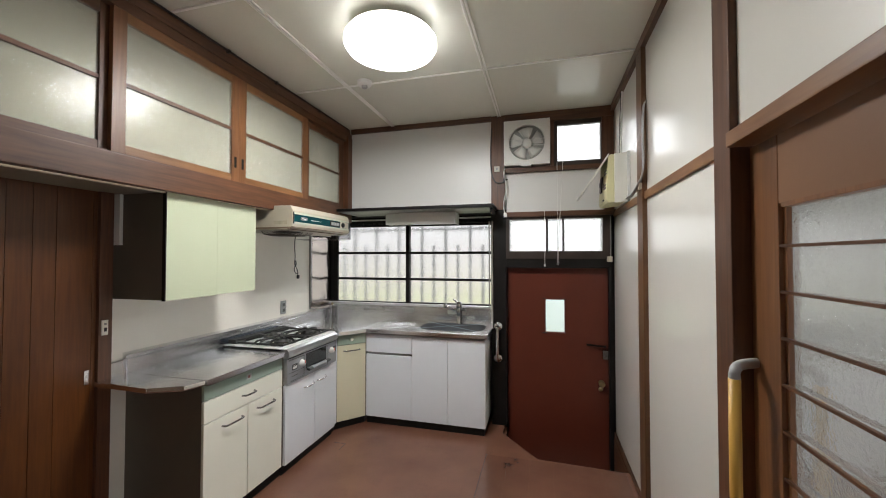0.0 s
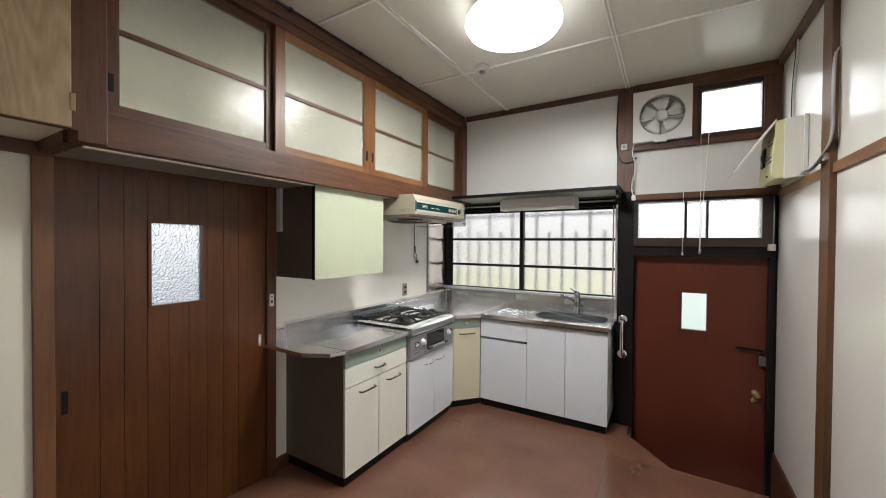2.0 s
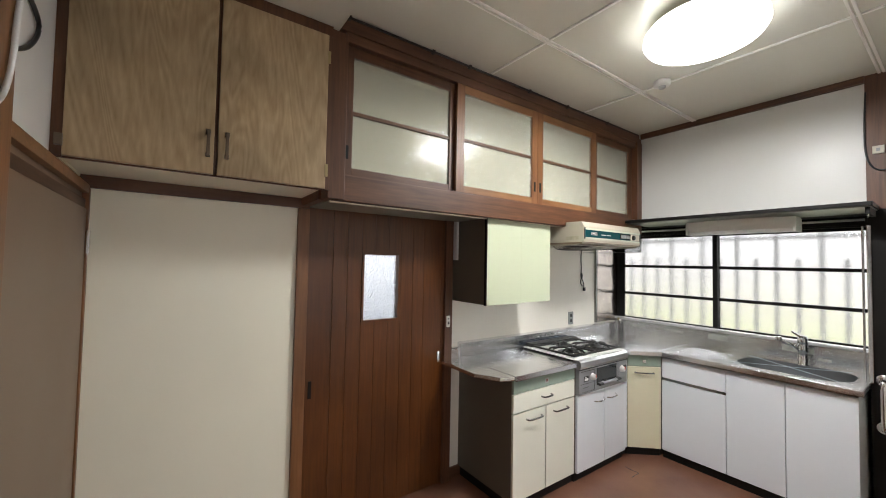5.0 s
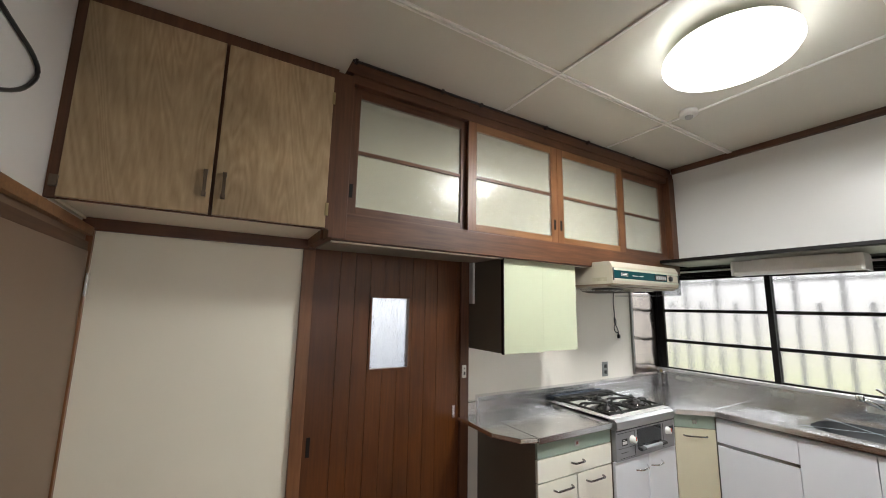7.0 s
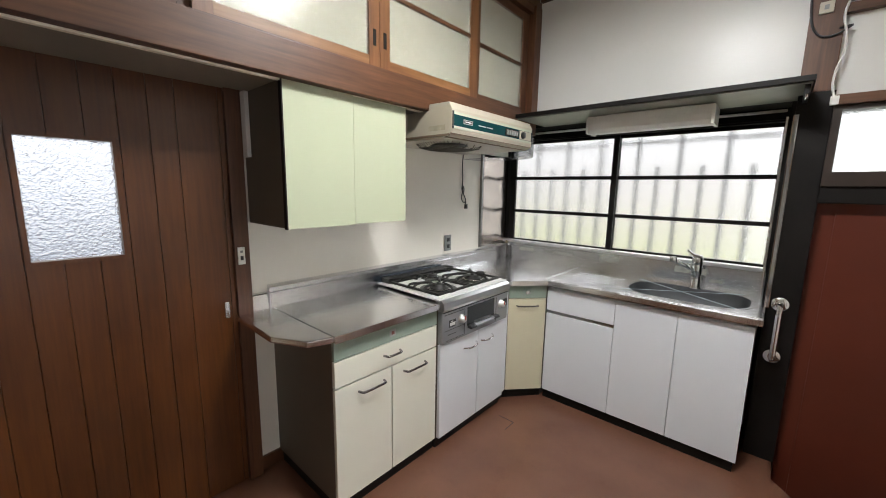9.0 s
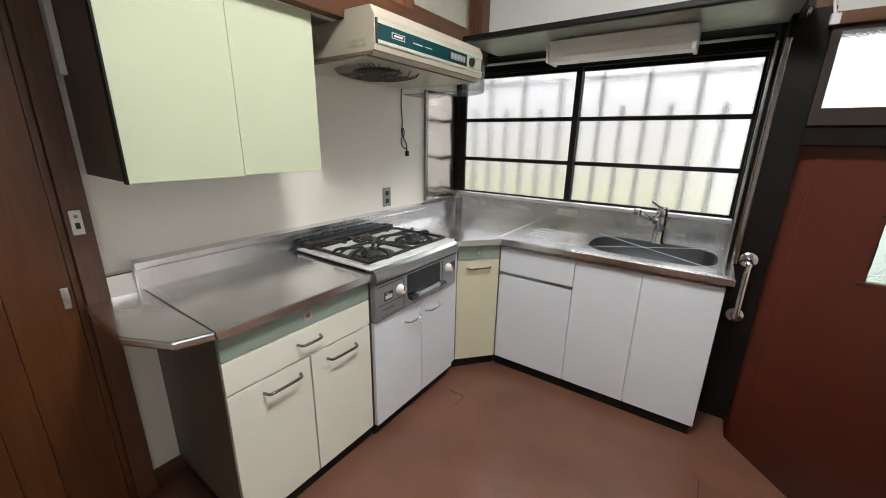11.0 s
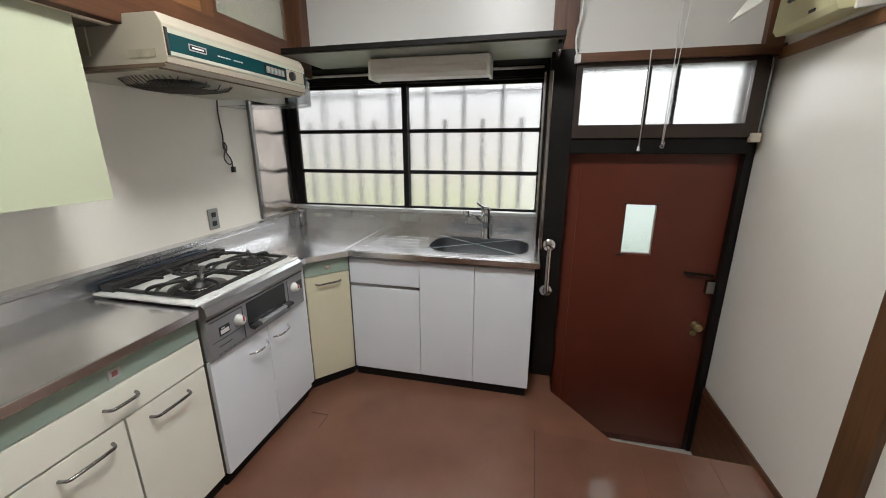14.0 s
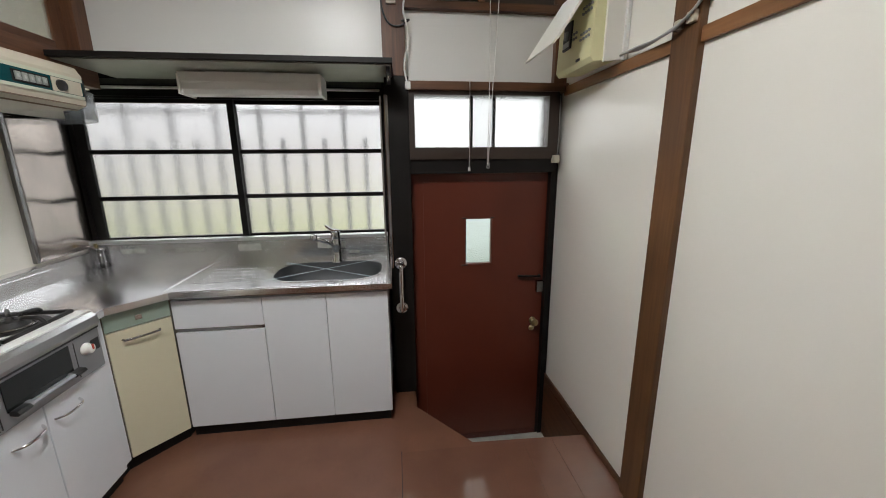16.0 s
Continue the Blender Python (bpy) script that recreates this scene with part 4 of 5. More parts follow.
part("rim", sheet_with_hole(rounded(SINK[0], SINK[1], SINK[2] + 0.012, SINK[3] + 0.012, SINK[4] + 0.012), rounded(*SINK), ZT, ZT + 0.003), STEEL, wt, "bright sink rim")
for i in range(5):
    part("drain_ridge", prism([(3.414 + 0.068 * i, ZT - 0.001), (3.420 + 0.068 * i, ZT + 0.0016), (3.428 + 0.068 * i, ZT + 0.0016), (3.434 + 0.068 * i, ZT - 0.001)], "x", -1.375, -1.06 + 0.008 * abs(i - 2)), STEEL, wt)
part("drainboard_edge", prism([(-1.468, ZT - 0.001), (-1.464, ZT + 0.002), (-1.459, ZT + 0.002), (-1.452, ZT - 0.001)], "y", 3.30, 3.85), SATIN, wt, "raised edge of the drainboard")
part("front_rim", merge(box(-0.35, -0.312, 3.29, 3.86, ZT, ZT + 0.005, bevel=0.002), box(-1.42, -0.35, 3.278, 3.30, ZT, ZT + 0.005, bevel=0.002)), STEEL, wt)
bowl = bmesh.new()
rings = []
for k, (g, z) in enumerate(((0.0, ZT), (0.004, ZT - 0.03), (0.012, ZT - 0.13), (0.045, ZT - 0.165), (0.10, ZT - 0.172))):
    rings.append([bowl.verts.new((x, y, z)) for x, y in rounded(SINK[0], SINK[1], SINK[2] - g, SINK[3] - g, max(0.05, SINK[4] - g))])
for a, b in zip(rings, rings[1:]):
    for i in range(len(a)):
        bowl.faces.new((a[i], a[(i + 1) % len(a)], b[(i + 1) % len(a)], b[i])).smooth = True
bowl.faces.new(rings[-1])
part("bowl", bowl, BOWL, wt, "deep steel sink bowl")
part("drain", lathe([(0, 0.006), (0.04, 0.006), (0.045, 0.0), (0, 0.0)], (-0.677, 3.56, ZT - 0.171), seg=24), CHROME, wt)
solid("tape_strip", merge(prism([(-0.987, 3.779), (-0.983, 3.785), (-0.424, 3.399), (-0.428, 3.393)], "z", ZT + 0.004, ZT + 0.006), prism([(-1.0, 3.388), (-1.0, 3.396), (-0.41, 3.782), (-0.41, 3.774)], "z", ZT + 0.0065, ZT + 0.008)), paint("pale_blue_tape", (0.45, 0.55, 0.60), rough=0.5), "pale blue tape crossed over the sink", "tape")
bs = thing("backsplash", (-1.25, 3.87, ZT), "steel backsplash under the window with old tape marks", "backsplash")
part("sheet", box(XL, -0.335, 3.862, 3.895, ZT, 1.008), SPLASH, bs)
part("sill", box(XL, -0.335, 3.85, 3.911, 1.008, 1.030, bevel=0.003), SATIN, bs, "folded steel window sill")
TAPE = paint("grey_tape", (0.30, 0.30, 0.27), rough=0.4, vary=0.35, scale=20, stains=0.5)
for x0, x1, z0, z1 in ((-2.0, -1.86, 0.945, 0.975), (-1.30, -1.16, 0.94, 0.985), (-0.80, -0.62, 0.94, 0.98), (-0.60, -0.53, 0.90, 0.92), (-1.75, -1.5, 0.95, 0.97)):
    part("tape_mark", box(x0, x1, 3.8605, 3.863, z0, z1), TAPE, bs, "worn pale tape mark")
part("side_strip", box(-0.318, -0.296, 3.552, 3.572, ZT + 0.002, 1.86, bevel=0.005), CHROME, bs, "bright rounded metal edge strip beside the window")
part("side_strip", box(-0.345, -0.334, 3.60, 3.615, ZT, 1.86, bevel=0.003), STEEL, bs, "bright metal edge strip beside the window")
ss = thing("splash_panel", (XL, 3.7, 0.935), "wavy mirror-bright steel sheet on the wall beside the window", "splash panel")
bmw = bmesh.new()
gy, gz = 14, 26
vs = [[bmw.verts.new((XL + 0.012 + 0.0022 * math.sin(5.1 * j / gz * 3 + i * 0.5) * math.sin(i / gy * 3.1), 3.505 + 0.385 * i / gy, 0.990 + 0.76 * j / gz)) for j in range(gz + 1)] for i in range(gy + 1)]
for i in range(gy):
    for j in range(gz):
        bmw.faces.new((vs[i][j], vs[i + 1][j], vs[i + 1][j + 1], vs[i][j + 1])).smooth = True
sheet = part("sheet", bmw, SHEET, ss, "wavy polished steel")
sheet.modifiers.new("thick", "SOLIDIFY").thickness = 0.002
part("edge", box(XL, XL + 0.022, 3.488, 3.508, 0.988, 1.75, bevel=0.003), DULL, ss, "folded steel edge")
gv = thing("gas_tap", (-2.12, 3.80, 0.99), "small chrome gas tap on the backsplash corner", "tap")
part("pipe", rod([(-2.105, 3.835, 0.864), (-2.105, 3.835, 0.985)], 0.013, seg=14), DULL, gv)
part("flange", cyl((-2.105, 3.835, 0.864), (-2.105, 3.835, 0.870), 0.024, seg=20), DULL, gv)
part("body", rod([(-2.15, 3.825, 0.995), (-2.075, 3.835, 0.99)], 0.012, seg=12), CHROME, gv)
part("knob", cyl((-2.11, 3.825, 1.0), (-2.11, 3.82, 1.022), 0.010, seg=12), BRASS, gv)

# tap
fx, fy = -0.665, 3.77
fa = thing("mixer_tap", (fx, fy, ZT), "chrome single-lever mixer tap behind the sink", "tap")
part("body", lathe([(0.0, 0), (0.038, 0), (0.038, 0.008), (0.031, 0.014), (0.030, 0.10), (0.0315, 0.104), (0.0315, 0.150), (0.029, 0.154), (0.029, 0.158), (0.031, 0.161), (0.031, 0.196), (0.026, 0.206), (0, 0.208)], (fx, fy, ZT), seg=28), CHROME, fa)
part("spout", rod([(fx - 0.015, fy - 0.01, ZT + 0.118), (fx - 0.06, fy - 0.045, ZT + 0.148), (fx - 0.112, fy - 0.088, ZT + 0.180)], 0.0135, seg=16), CHROME, fa)
part("nozzle", lathe([(0, 0), (0.018, 0), (0.021, 0.004), (0.021, 0.030), (0.017, 0.034), (0, 0.034)], (fx - 0.116, fy - 0.092, ZT + 0.168), seg=20), CHROME, fa)
part("lever", prism([(fx - 0.062, ZT + 0.236), (fx - 0.02, ZT + 0.206), (fx + 0.026, ZT + 0.202), (fx + 0.026, ZT + 0.214), (fx - 0.016, ZT + 0.220), (fx - 0.056, ZT + 0.246)], "y", fy - 0.014, fy + 0.014, bevel=0.003), CHROME, fa)

# ---- stove ----
st = thing("gas_stove", (-1.87, 2.70, 0), "built-in gas stove with white top, black grates and grill", "stove")
y0, y1, XS = 2.383, 3.028, -1.60
part("body", box(XL + 0.02, XS - 0.02, y0, y1, 0.065, 0.838), CARC, st)
part("plinth", box(XL + 0.02, XS - 0.03, y0, y1, 0.0, 0.065), BLACK, st, "black plinth")
for a, b, h0, h1 in ((y0, 2.727, 2.59, 2.71), (2.733, y1, 2.758, 2.878)):
    d = part("door", box(XS - 0.02, XS, a, b, 0.068, 0.622, bevel=0.003), LAMW, st, "white enamelled door")
    part("handle", rod([(XS, h0, 0.545), (XS + 0.03, h0 + 0.02, 0.548), (XS + 0.036, (h0 + h1) / 2, 0.55), (XS + 0.03, h1 - 0.02, 0.552), (XS, h1, 0.555)], 0.005, seg=8, smooth=2), CHROME, d, "chrome bow handle")
LIPSTEEL = paint("dull_lip_steel", (0.46, 0.46, 0.46), rough=0.3, metal=1.0, vary=0.08)
SILVER = paint("silver_panel", (0.32, 0.325, 0.335), rough=0.35, metal=0.6, vary=0.05)
pn = part("control_panel", box(XS - 0.02, XS + 0.012, y0, y1, 0.628, 0.812, bevel=0.004), SILVER, st, "silver control panel")
part("grill_window", box(XS + 0.012, XS + 0.016, 2.60, 2.868, 0.685, 0.795, bevel=0.001), DARKGLASS, pn, "dark grill window")
part("grill_handle", prism([(XS + 0.012, 0.672), (XS + 0.036, 0.670), (XS + 0.042, 0.677), (XS + 0.036, 0.685), (XS + 0.012, 0.690)], "y", 2.655, 2.845, bevel=0.002), SILVER, pn, "silver grill handle")
for ga in (2.605, 2.845):
    part("handle_end", prism([(XS + 0.012, 0.670), (XS + 0.038, 0.666), (XS + 0.046, 0.675), (XS + 0.038, 0.685), (XS + 0.012, 0.688)], "y", ga, ga + 0.05, bevel=0.003), BLKPLASTIC, pn, "black handle end")
for la, lb, lc, ld in ((2.40, 2.575, 0.790, 0.793), (2.573, 2.576, 0.64, 0.789), (2.893, 2.896, 0.64, 0.793), (2.40, 2.572, 0.700, 0.702)):
    part("panel_line", box(XS + 0.0118, XS + 0.0135, la, lb, lc, ld), BLKPLASTIC, pn, "dark panel joint")
part("handle_bar", box(XS + 0.018, XS + 0.032, 2.67, 2.83, 0.688, 0.692, bevel=0.001), CHROME, pn)
for ky in (2.545, 2.945):
    kn = part("knob", lathe([(0, 0), (0.026, 0), (0.026, 0.004), (0.021, 0.008), (0.019, 0.026), (0.014, 0.03), (0, 0.03)], (XS + 0.012, ky, 0.742), seg=24, turn=Matrix.Rotation(radians(90), 4, "Y")), WPLASTIC, pn, "white ignition knob")
    part("mark", box(XS + 0.040, XS + 0.045, ky - 0.003, ky + 0.004, 0.740, 0.762), RED, kn, "red mark")
part("label_plate", box(XS + 0.012, XS + 0.014, 2.44, 2.495, 0.715, 0.755), BLKPLASTIC, pn)
part("label_text", merge(box(XS + 0.014, XS + 0.015, 2.445, 2.49, 0.722, 0.740), box(XS + 0.014, XS + 0.015, 2.45, 2.47, 0.745, 0.749)), WPLASTIC, pn, "white label")
part("text_bars", merge(*[box(XS + 0.012, XS + 0.0135, 2.42 + 0.026 * i, 2.437 + 0.026 * i, 0.640, 0.643) for i in range(6)], box(XS + 0.012, XS + 0.0135, 2.43, 2.50, 0.672, 0.675)), BLKPLASTIC, pn)
part("knob_shade", box(XS + 0.0125, XS + 0.016, 2.975, 3.015, 0.715, 0.765, bevel=0.001), BLKPLASTIC, pn, "black button")
part("lip_line", box(XS - 0.01, XS + 0.0175, y0 + 0.003, y1 - 0.003, 0.806, 0.813), BLKPLASTIC, st, "dark gap under the lip")
part("front_lip", prism([(XS - 0.04, 0.812), (XS + 0.016, 0.812), (XS + 0.026, 0.83), (XS + 0.022, 0.862), (XS + 0.005, 0.876), (XS - 0.04, 0.878)], "y", y0, y1, bevel=0.002), LIPSTEEL, st, "steel front lip")
part("lip_vent", box(XS + 0.019, XS + 0.0235, 2.86, 2.93, 0.838, 0.848), GREYPL, st, "dark vent slot")
part("rear_panel", box(XL + 0.02, -2.06, y0, y1, 0.815, 0.866, bevel=0.002), STEEL, st)
# added strip whose blue-grey stands in for sky mirrored in the upstand
part("reflection_strip", prism([(-2.135, 0.878), (-2.112, 0.878), (-2.120, 0.918), (-2.130, 0.922)], "y", y0 + 0.01, y1 - 0.07, bevel=0.002), paint("sky_reflection_steel", (0.10, 0.12, 0.16), rough=0.25, metal=0.9, vary=0.1), st, "low strip in the blue-grey of reflected sky")
part("top_plate", box(-2.119, XS - 0.002, y0 - 0.012, y1 + 0.004, 0.875, 0.884, bevel=0.003), ENAMEL, st, "white enamel hob top")
part("hob_tray", box(-2.03, XS - 0.045, y0 + 0.03, y1 - 0.03, 0.884, 0.8865, bevel=0.001), ENAMEL, st)
VENT = [box(-2.108, -2.042, y0 + 0.015, y0 + 0.050, 0.884, 0.914, bevel=0.003), box(-2.108, -2.042, y1 - 0.055, y1 - 0.025, 0.884, 0.914, bevel=0.003), box(-2.108, -2.098, y0 + 0.05, y1 - 0.055, 0.886, 0.913), box(-2.052, -2.042, y0 + 0.05, y1 - 0.055, 0.886, 0.911)]
VENT += [box(-2.098, -2.052, y0 + 0.055 + 0.0135 * i, y0 + 0.0625 + 0.0135 * i, 0.900, 0.910) for i in range(39)]
part("exhaust_grille", merge(*VENT), IRON, st, "black slotted exhaust grille")


def burner(x, y, s):
    part("burner_ring", lathe([(0.040 * s, 0.0), (0.066 * s, 0.001), (0.062 * s, 0.006), (0.040 * s, 0.004)], (x, y, 0.8885), seg=28), DULL, st, "dull steel drip ring")
    part("drip_tray", lathe([(0.05 * s, 0.0), (0.098 * s, 0.0), (0.096 * s, 0.003), (0.05 * s, 0.002)], (x, y, 0.8855), seg=32), IRON, st, "blackened drip tray")
    part("burner", lathe([(0.0, 0.0), (0.048 * s, 0.0), (0.047 * s, 0.013), (0.037 * s, 0.015), (0.036 * s, 0.025), (0.030 * s, 0.028), (0.011 * s, 0.029), (0.010 * s, 0.037), (0.0, 0.038)], (x, y, 0.8865), seg=28), IRON, st, "black burner head")


def flat_bar(points, w=0.0065):
    """A cast bar with rounded bends."""
    return rod(points, w, seg=7, smooth=2)


def grate(ya, yb, bx, by):
    """A cast frame with curved arms that reach in to the burner."""
    xa, xb, zf, zt = -1.645, -2.035, 0.894, 0.920
    frame_bars = [box(xa - 0.012, xa, ya, yb, 0.887, 0.901, bevel=0.002), box(xb, xb + 0.012, ya, yb, 0.887, 0.901, bevel=0.002), box(xb, xa, ya, ya + 0.013, 0.887, 0.901, bevel=0.002), box(xb, xa, yb - 0.013, yb, 0.887, 0.901, bevel=0.002)]
    arms = []
    for px, py in ((xa, by), (bx, ya), (bx, yb), (bx - 0.13, ya), (bx - 0.13, yb)):
        d = Vector((bx - px, by - py, 0))
        e = d.normalized()
        p0 = Vector((px, py, zf))
        tip = Vector((bx, by, zt)) - e * 0.042
        arms.append(flat_bar([p0, p0 + e * 0.012 + Vector((0, 0, 0.02)), p0.lerp(tip, 0.45) + Vector((0, 0, 0.014)), tip + Vector((0, 0, 0.004)), tip + Vector((0, 0, -0.006))], 0.0078))
    cross = flat_bar([(bx - 0.085, ya, zf), (bx - 0.125, ya + 0.06, zf + 0.008), (bx - 0.115, (ya + yb) / 2, zf + 0.014), (bx - 0.125, yb - 0.06, zf + 0.008), (bx - 0.085, yb, zf)], 0.0078)
    back = [flat_bar([(xb, yy, zf), (xb + 0.03, yy, zt), (bx - 0.16, by + 0.4 * (yy - by), zt)], 0.0065) for yy in (ya + 0.08, yb - 0.08)]
    return merge(*frame_bars, *arms, cross, *back)


for x, y, s in ((-1.755, 2.535, 1.15), (-1.765, 2.872, 1.15), (-1.965, 2.705, 0.8)):
    burner(x, y, s)
part("grate", grate(2.408, 2.700, -1.755, 2.535), IRON, st, "black cast iron pan support")
part("grate", grate(2.710, 3.004, -1.765, 2.872), IRON, st, "black cast iron pan support")

# ---- wall cabinet and hood ----
wc = thing("wall_cabinet", (-1.99, 1.99, 1.29), "pale green gloss wall cabinet with dark sides", "cabinet")
part("body", box(XL, -1.815, 1.662, 2.314, 1.292, 1.872, bevel=0.002), CARC, wc, "dark olive carcass")
part("door", box(-1.815, -1.797, 1.664, 1.989, 1.290, 1.873, bevel=0.002), LAMG, wc)
part("door", box(-1.815, -1.800, 1.992, 2.312, 1.294, 1.870, bevel=0.002), LAMG, wc)
part("edge_strip", box(-1.817, -1.796, 1.658, 1.664, 1.288, 1.875), BLACK, wc)

ho = thing("range_hood", (-1.9, 2.84, 1.72), "aged cream range hood with teal control strip and wire guard", "range hood")
H0, H1 = 2.425, 3.235
part("body", prism([(XL, 1.735), (-1.62, 1.730), (-1.592, 1.742), (-1.586, 1.76), (-1.586, 1.862), (-1.606, 1.897), (-1.742, 1.899), (-1.748, 1.868), (XL, 1.868)], "y", H0, H1, bevel=0.003), PLASTIC, ho)
part("control_strip", box(-1.588, -1.5825, H0 + 0.008, H1 - 0.012, 1.780, 1.836), TEAL, ho, "teal control strip")
part("strip_border", merge(box(-1.588, -1.5812, H0 + 0.012, H1 - 0.008, 1.836, 1.849), box(-1.588, -1.5812, H0 + 0.012, H1 - 0.008, 1.768, 1.780)), paint("pale_green_border", (0.50, 0.53, 0.42), rough=0.3), ho, "pale border of the strip")
part("strip_edge", box(-1.588, -1.580, H0 + 0.004, H0 + 0.012, 1.766, 1.851), BLKPLASTIC, ho, "dark strip end")
part("strip_edge", box(-1.588, -1.580, H1 - 0.010, H1 - 0.002, 1.766, 1.851), BLKPLASTIC, ho, "dark strip end")
part("control_block", box(-1.588, -1.5812, 2.912, 3.060, 1.787, 1.828), DARKGLASS, ho)
for i in range(5):
    part("button", box(-1.582, -1.577, 2.922 + 0.0265 * i, 2.943 + 0.0265 * i, 1.794, 1.822, bevel=0.001), GREYPL, ho)
    part("button_mark", box(-1.5771, -1.5765, 2.928 + 0.0265 * i, 2.936 + 0.0265 * i, 1.802, 1.814), SILVERGREY, ho)
part("dial", lathe([(0, 0), (0.022, 0), (0.019, 0.014), (0, 0.015)], (-1.582, 3.110, 1.807), seg=24, turn=Matrix.Rotation(radians(90), 4, "Y")), BLKPLASTIC, ho, "black dial")
part("dial_panel", box(-1.588, -1.5808, 3.072, 3.215, 1.782, 1.834), PLASTIC, ho, "cream panel round the dial")
part("badge", box(-1.583, -1.5815, 2.515, 2.592, 1.798, 1.820), SILVERGREY, ho, "plain silver badge")
part("badge_face", box(-1.5816, -1.5811, 2.520, 2.587, 1.802, 1.816), DARKGLASS, ho, "dark badge face")
part("badge_bar", box(-1.5812, -1.5808, 2.528, 2.579, 1.806, 1.812), WPLASTIC, ho, "pale bar")
part("text_bars", merge(*[box(-1.583, -1.5815, 2.645 + 0.0135 * i, 2.654 + 0.0135 * i, 1.804, 1.808) for i in range(10) if i != 5]), WPLASTIC, ho)
part("seam", merge(box(-2.15, -1.60, H0 - 0.0012, H0 + 0.002, 1.731, 1.743), box(-1.60, -1.588, H0, H1, 1.741, 1.745), box(-1.632, -1.622, H0 + 0.004, H1 - 0.004, 1.7245, 1.732)), paint("brown_grime", (0.16, 0.11, 0.07), rough=0.5, vary=0.3), ho, "brown grimy seam")
part("drip_cup", box(-2.02, -1.99, 2.80, 2.84, 1.708, 1.726, bevel=0.004), paint("amber_plastic", (0.30, 0.20, 0.10), rough=0.4), ho, "small amber grease cup")
part("side_plate", box(-1.745, -1.63, H0 - 0.002, H0 + 0.001, 1.762, 1.788), paint("worn_plate", (0.42, 0.38, 0.28), rough=0.5, vary=0.25, scale=20), ho, "worn metal rating plate")
part("underside", box(XL + 0.03, -1.625, H0 + 0.012, H1 - 0.012, 1.724, 1.735), paint("greasy_underside", (0.50, 0.46, 0.37), rough=0.3, vary=0.2, stains=0.4), ho, "greasy underside")
part("intake", lathe([(0, 0.006), (0.10, 0.006), (0.112, 0), (0, 0)], (-1.82, 2.68, 1.7175), seg=28), BLKPLASTIC, ho, "dark fan intake")
wires = []
for i in range(13):
    t = -1 + 2 * i / 12
    hw = 0.185 - 0.03 * t * t
    wires.append(rod([(-1.82 + 0.12 * t, 2.68 - hw, 1.722), (-1.82 + 0.12 * t, 2.68 - hw + 0.04, 1.694), (-1.82 + 0.12 * t, 2.68 + hw - 0.04, 1.694), (-1.82 + 0.12 * t, 2.68 + hw, 1.722)], 0.0020, seg=5, smooth=1))
for yy in (2.55, 2.61, 2.68, 2.75, 2.81):
    wires.append(rod([(-1.955, yy, 1.722), (-1.935, yy, 1.696), (-1.705, yy, 1.696), (-1.685, yy, 1.722)], 0.0022, seg=5, smooth=1))
WIRE = paint("greasy_wire", (0.07, 0.058, 0.045), rough=0.4, metal=0.4)
for w in wires:
    part("guard_wire", w, WIRE, ho)
part("bracket", box(-1.94, -1.905, H0 - 0.008, H0 - 0.002, 1.775, 1.868, bevel=0.002), PLASTIC, ho, "grey mounting bracket")
CLEAR, n_, l_, p_ = nodes_of("clear_plastic")
p_.inputs["Alpha"].default_value, p_.inputs["Roughness"].default_value = 0.42, 0.12
p_.inputs["Base Color"].default_value = (0.42, 0.46, 0.50, 1)
bmd = bmesh.new()
cols = []
for i in range(13):
    a = radians(90 * i / 12)
    px, py = -1.60 - 0.26 * (1 - math.cos(a)), H1 + 0.005 + 0.235 * math.sin(a)
    cols.append((bmd.verts.new((px, py, 1.694)), bmd.verts.new((px, py, 1.812))))
for a, b in zip(cols, cols[1:]):
    bmd.faces.new((a[0], b[0], b[1], a[1])).smooth = True
df = part("deflector", bmd, CLEAR, ho, "clear curved plastic deflector")
df.modifiers.new("thick", "SOLIDIFY").thickness = 0.003
part("deflector_tray", prism([(-2.15, H1 + 0.004)] + [(-1.603 - 0.26 * (1 - math.cos(radians(9 * i))), H1 + 0.004 + 0.232 * math.sin(radians(9 * i))) for i in range(11)] + [(-2.15, H1 + 0.236)], "z", 1.690, 1.694), CLEAR, ho, "clear plastic")
hc = thing("hood_cord", (-2.17, 3.26, 1.5), "dark hanging hood cord tied in a loop with a plug", "cord")
part("cord", rod([(-2.15, 3.225, 1.73), (-2.168, 3.235, 1.64), (-2.168, 3.25, 1.52), (-2.168, 3.235, 1.47), (-2.168, 3.255, 1.43), (-2.168, 3.27, 1.47), (-2.168, 3.245, 1.50), (-2.168, 3.25, 1.44), (-2.168, 3.29, 1.39), (-2.168, 3.29, 1.35)], 0.004, seg=7, smooth=2), BLKPLASTIC, hc)
part("cord_loop", rod([(-2.166, 3.25, 1.45), (-2.166, 3.225, 1.40), (-2.166, 3.26, 1.36), (-2.166, 3.285, 1.37)], 0.0035, seg=7, smooth=2), BLKPLASTIC, hc)
part("plug", box(-2.175, -2.155, 3.28, 3.30, 1.315, 1.35, bevel=0.003), BLKPLASTIC, hc)
ol = thing("wall_socket", (XL, 3.093, 1.06), "metal socket plate on the cream wall", "socket")
part("plate", box(XL, XL + 0.008, 3.058, 3.128, 1.0, 1.12, bevel=0.002), GREYPL, ol)
for z in (1.035, 1.085):
    part("outlet", box(XL + 0.008, XL + 0.011, 3.078, 3.108, z - 0.014, z + 0.014, bevel=0.001), BLKPLASTIC, ol)

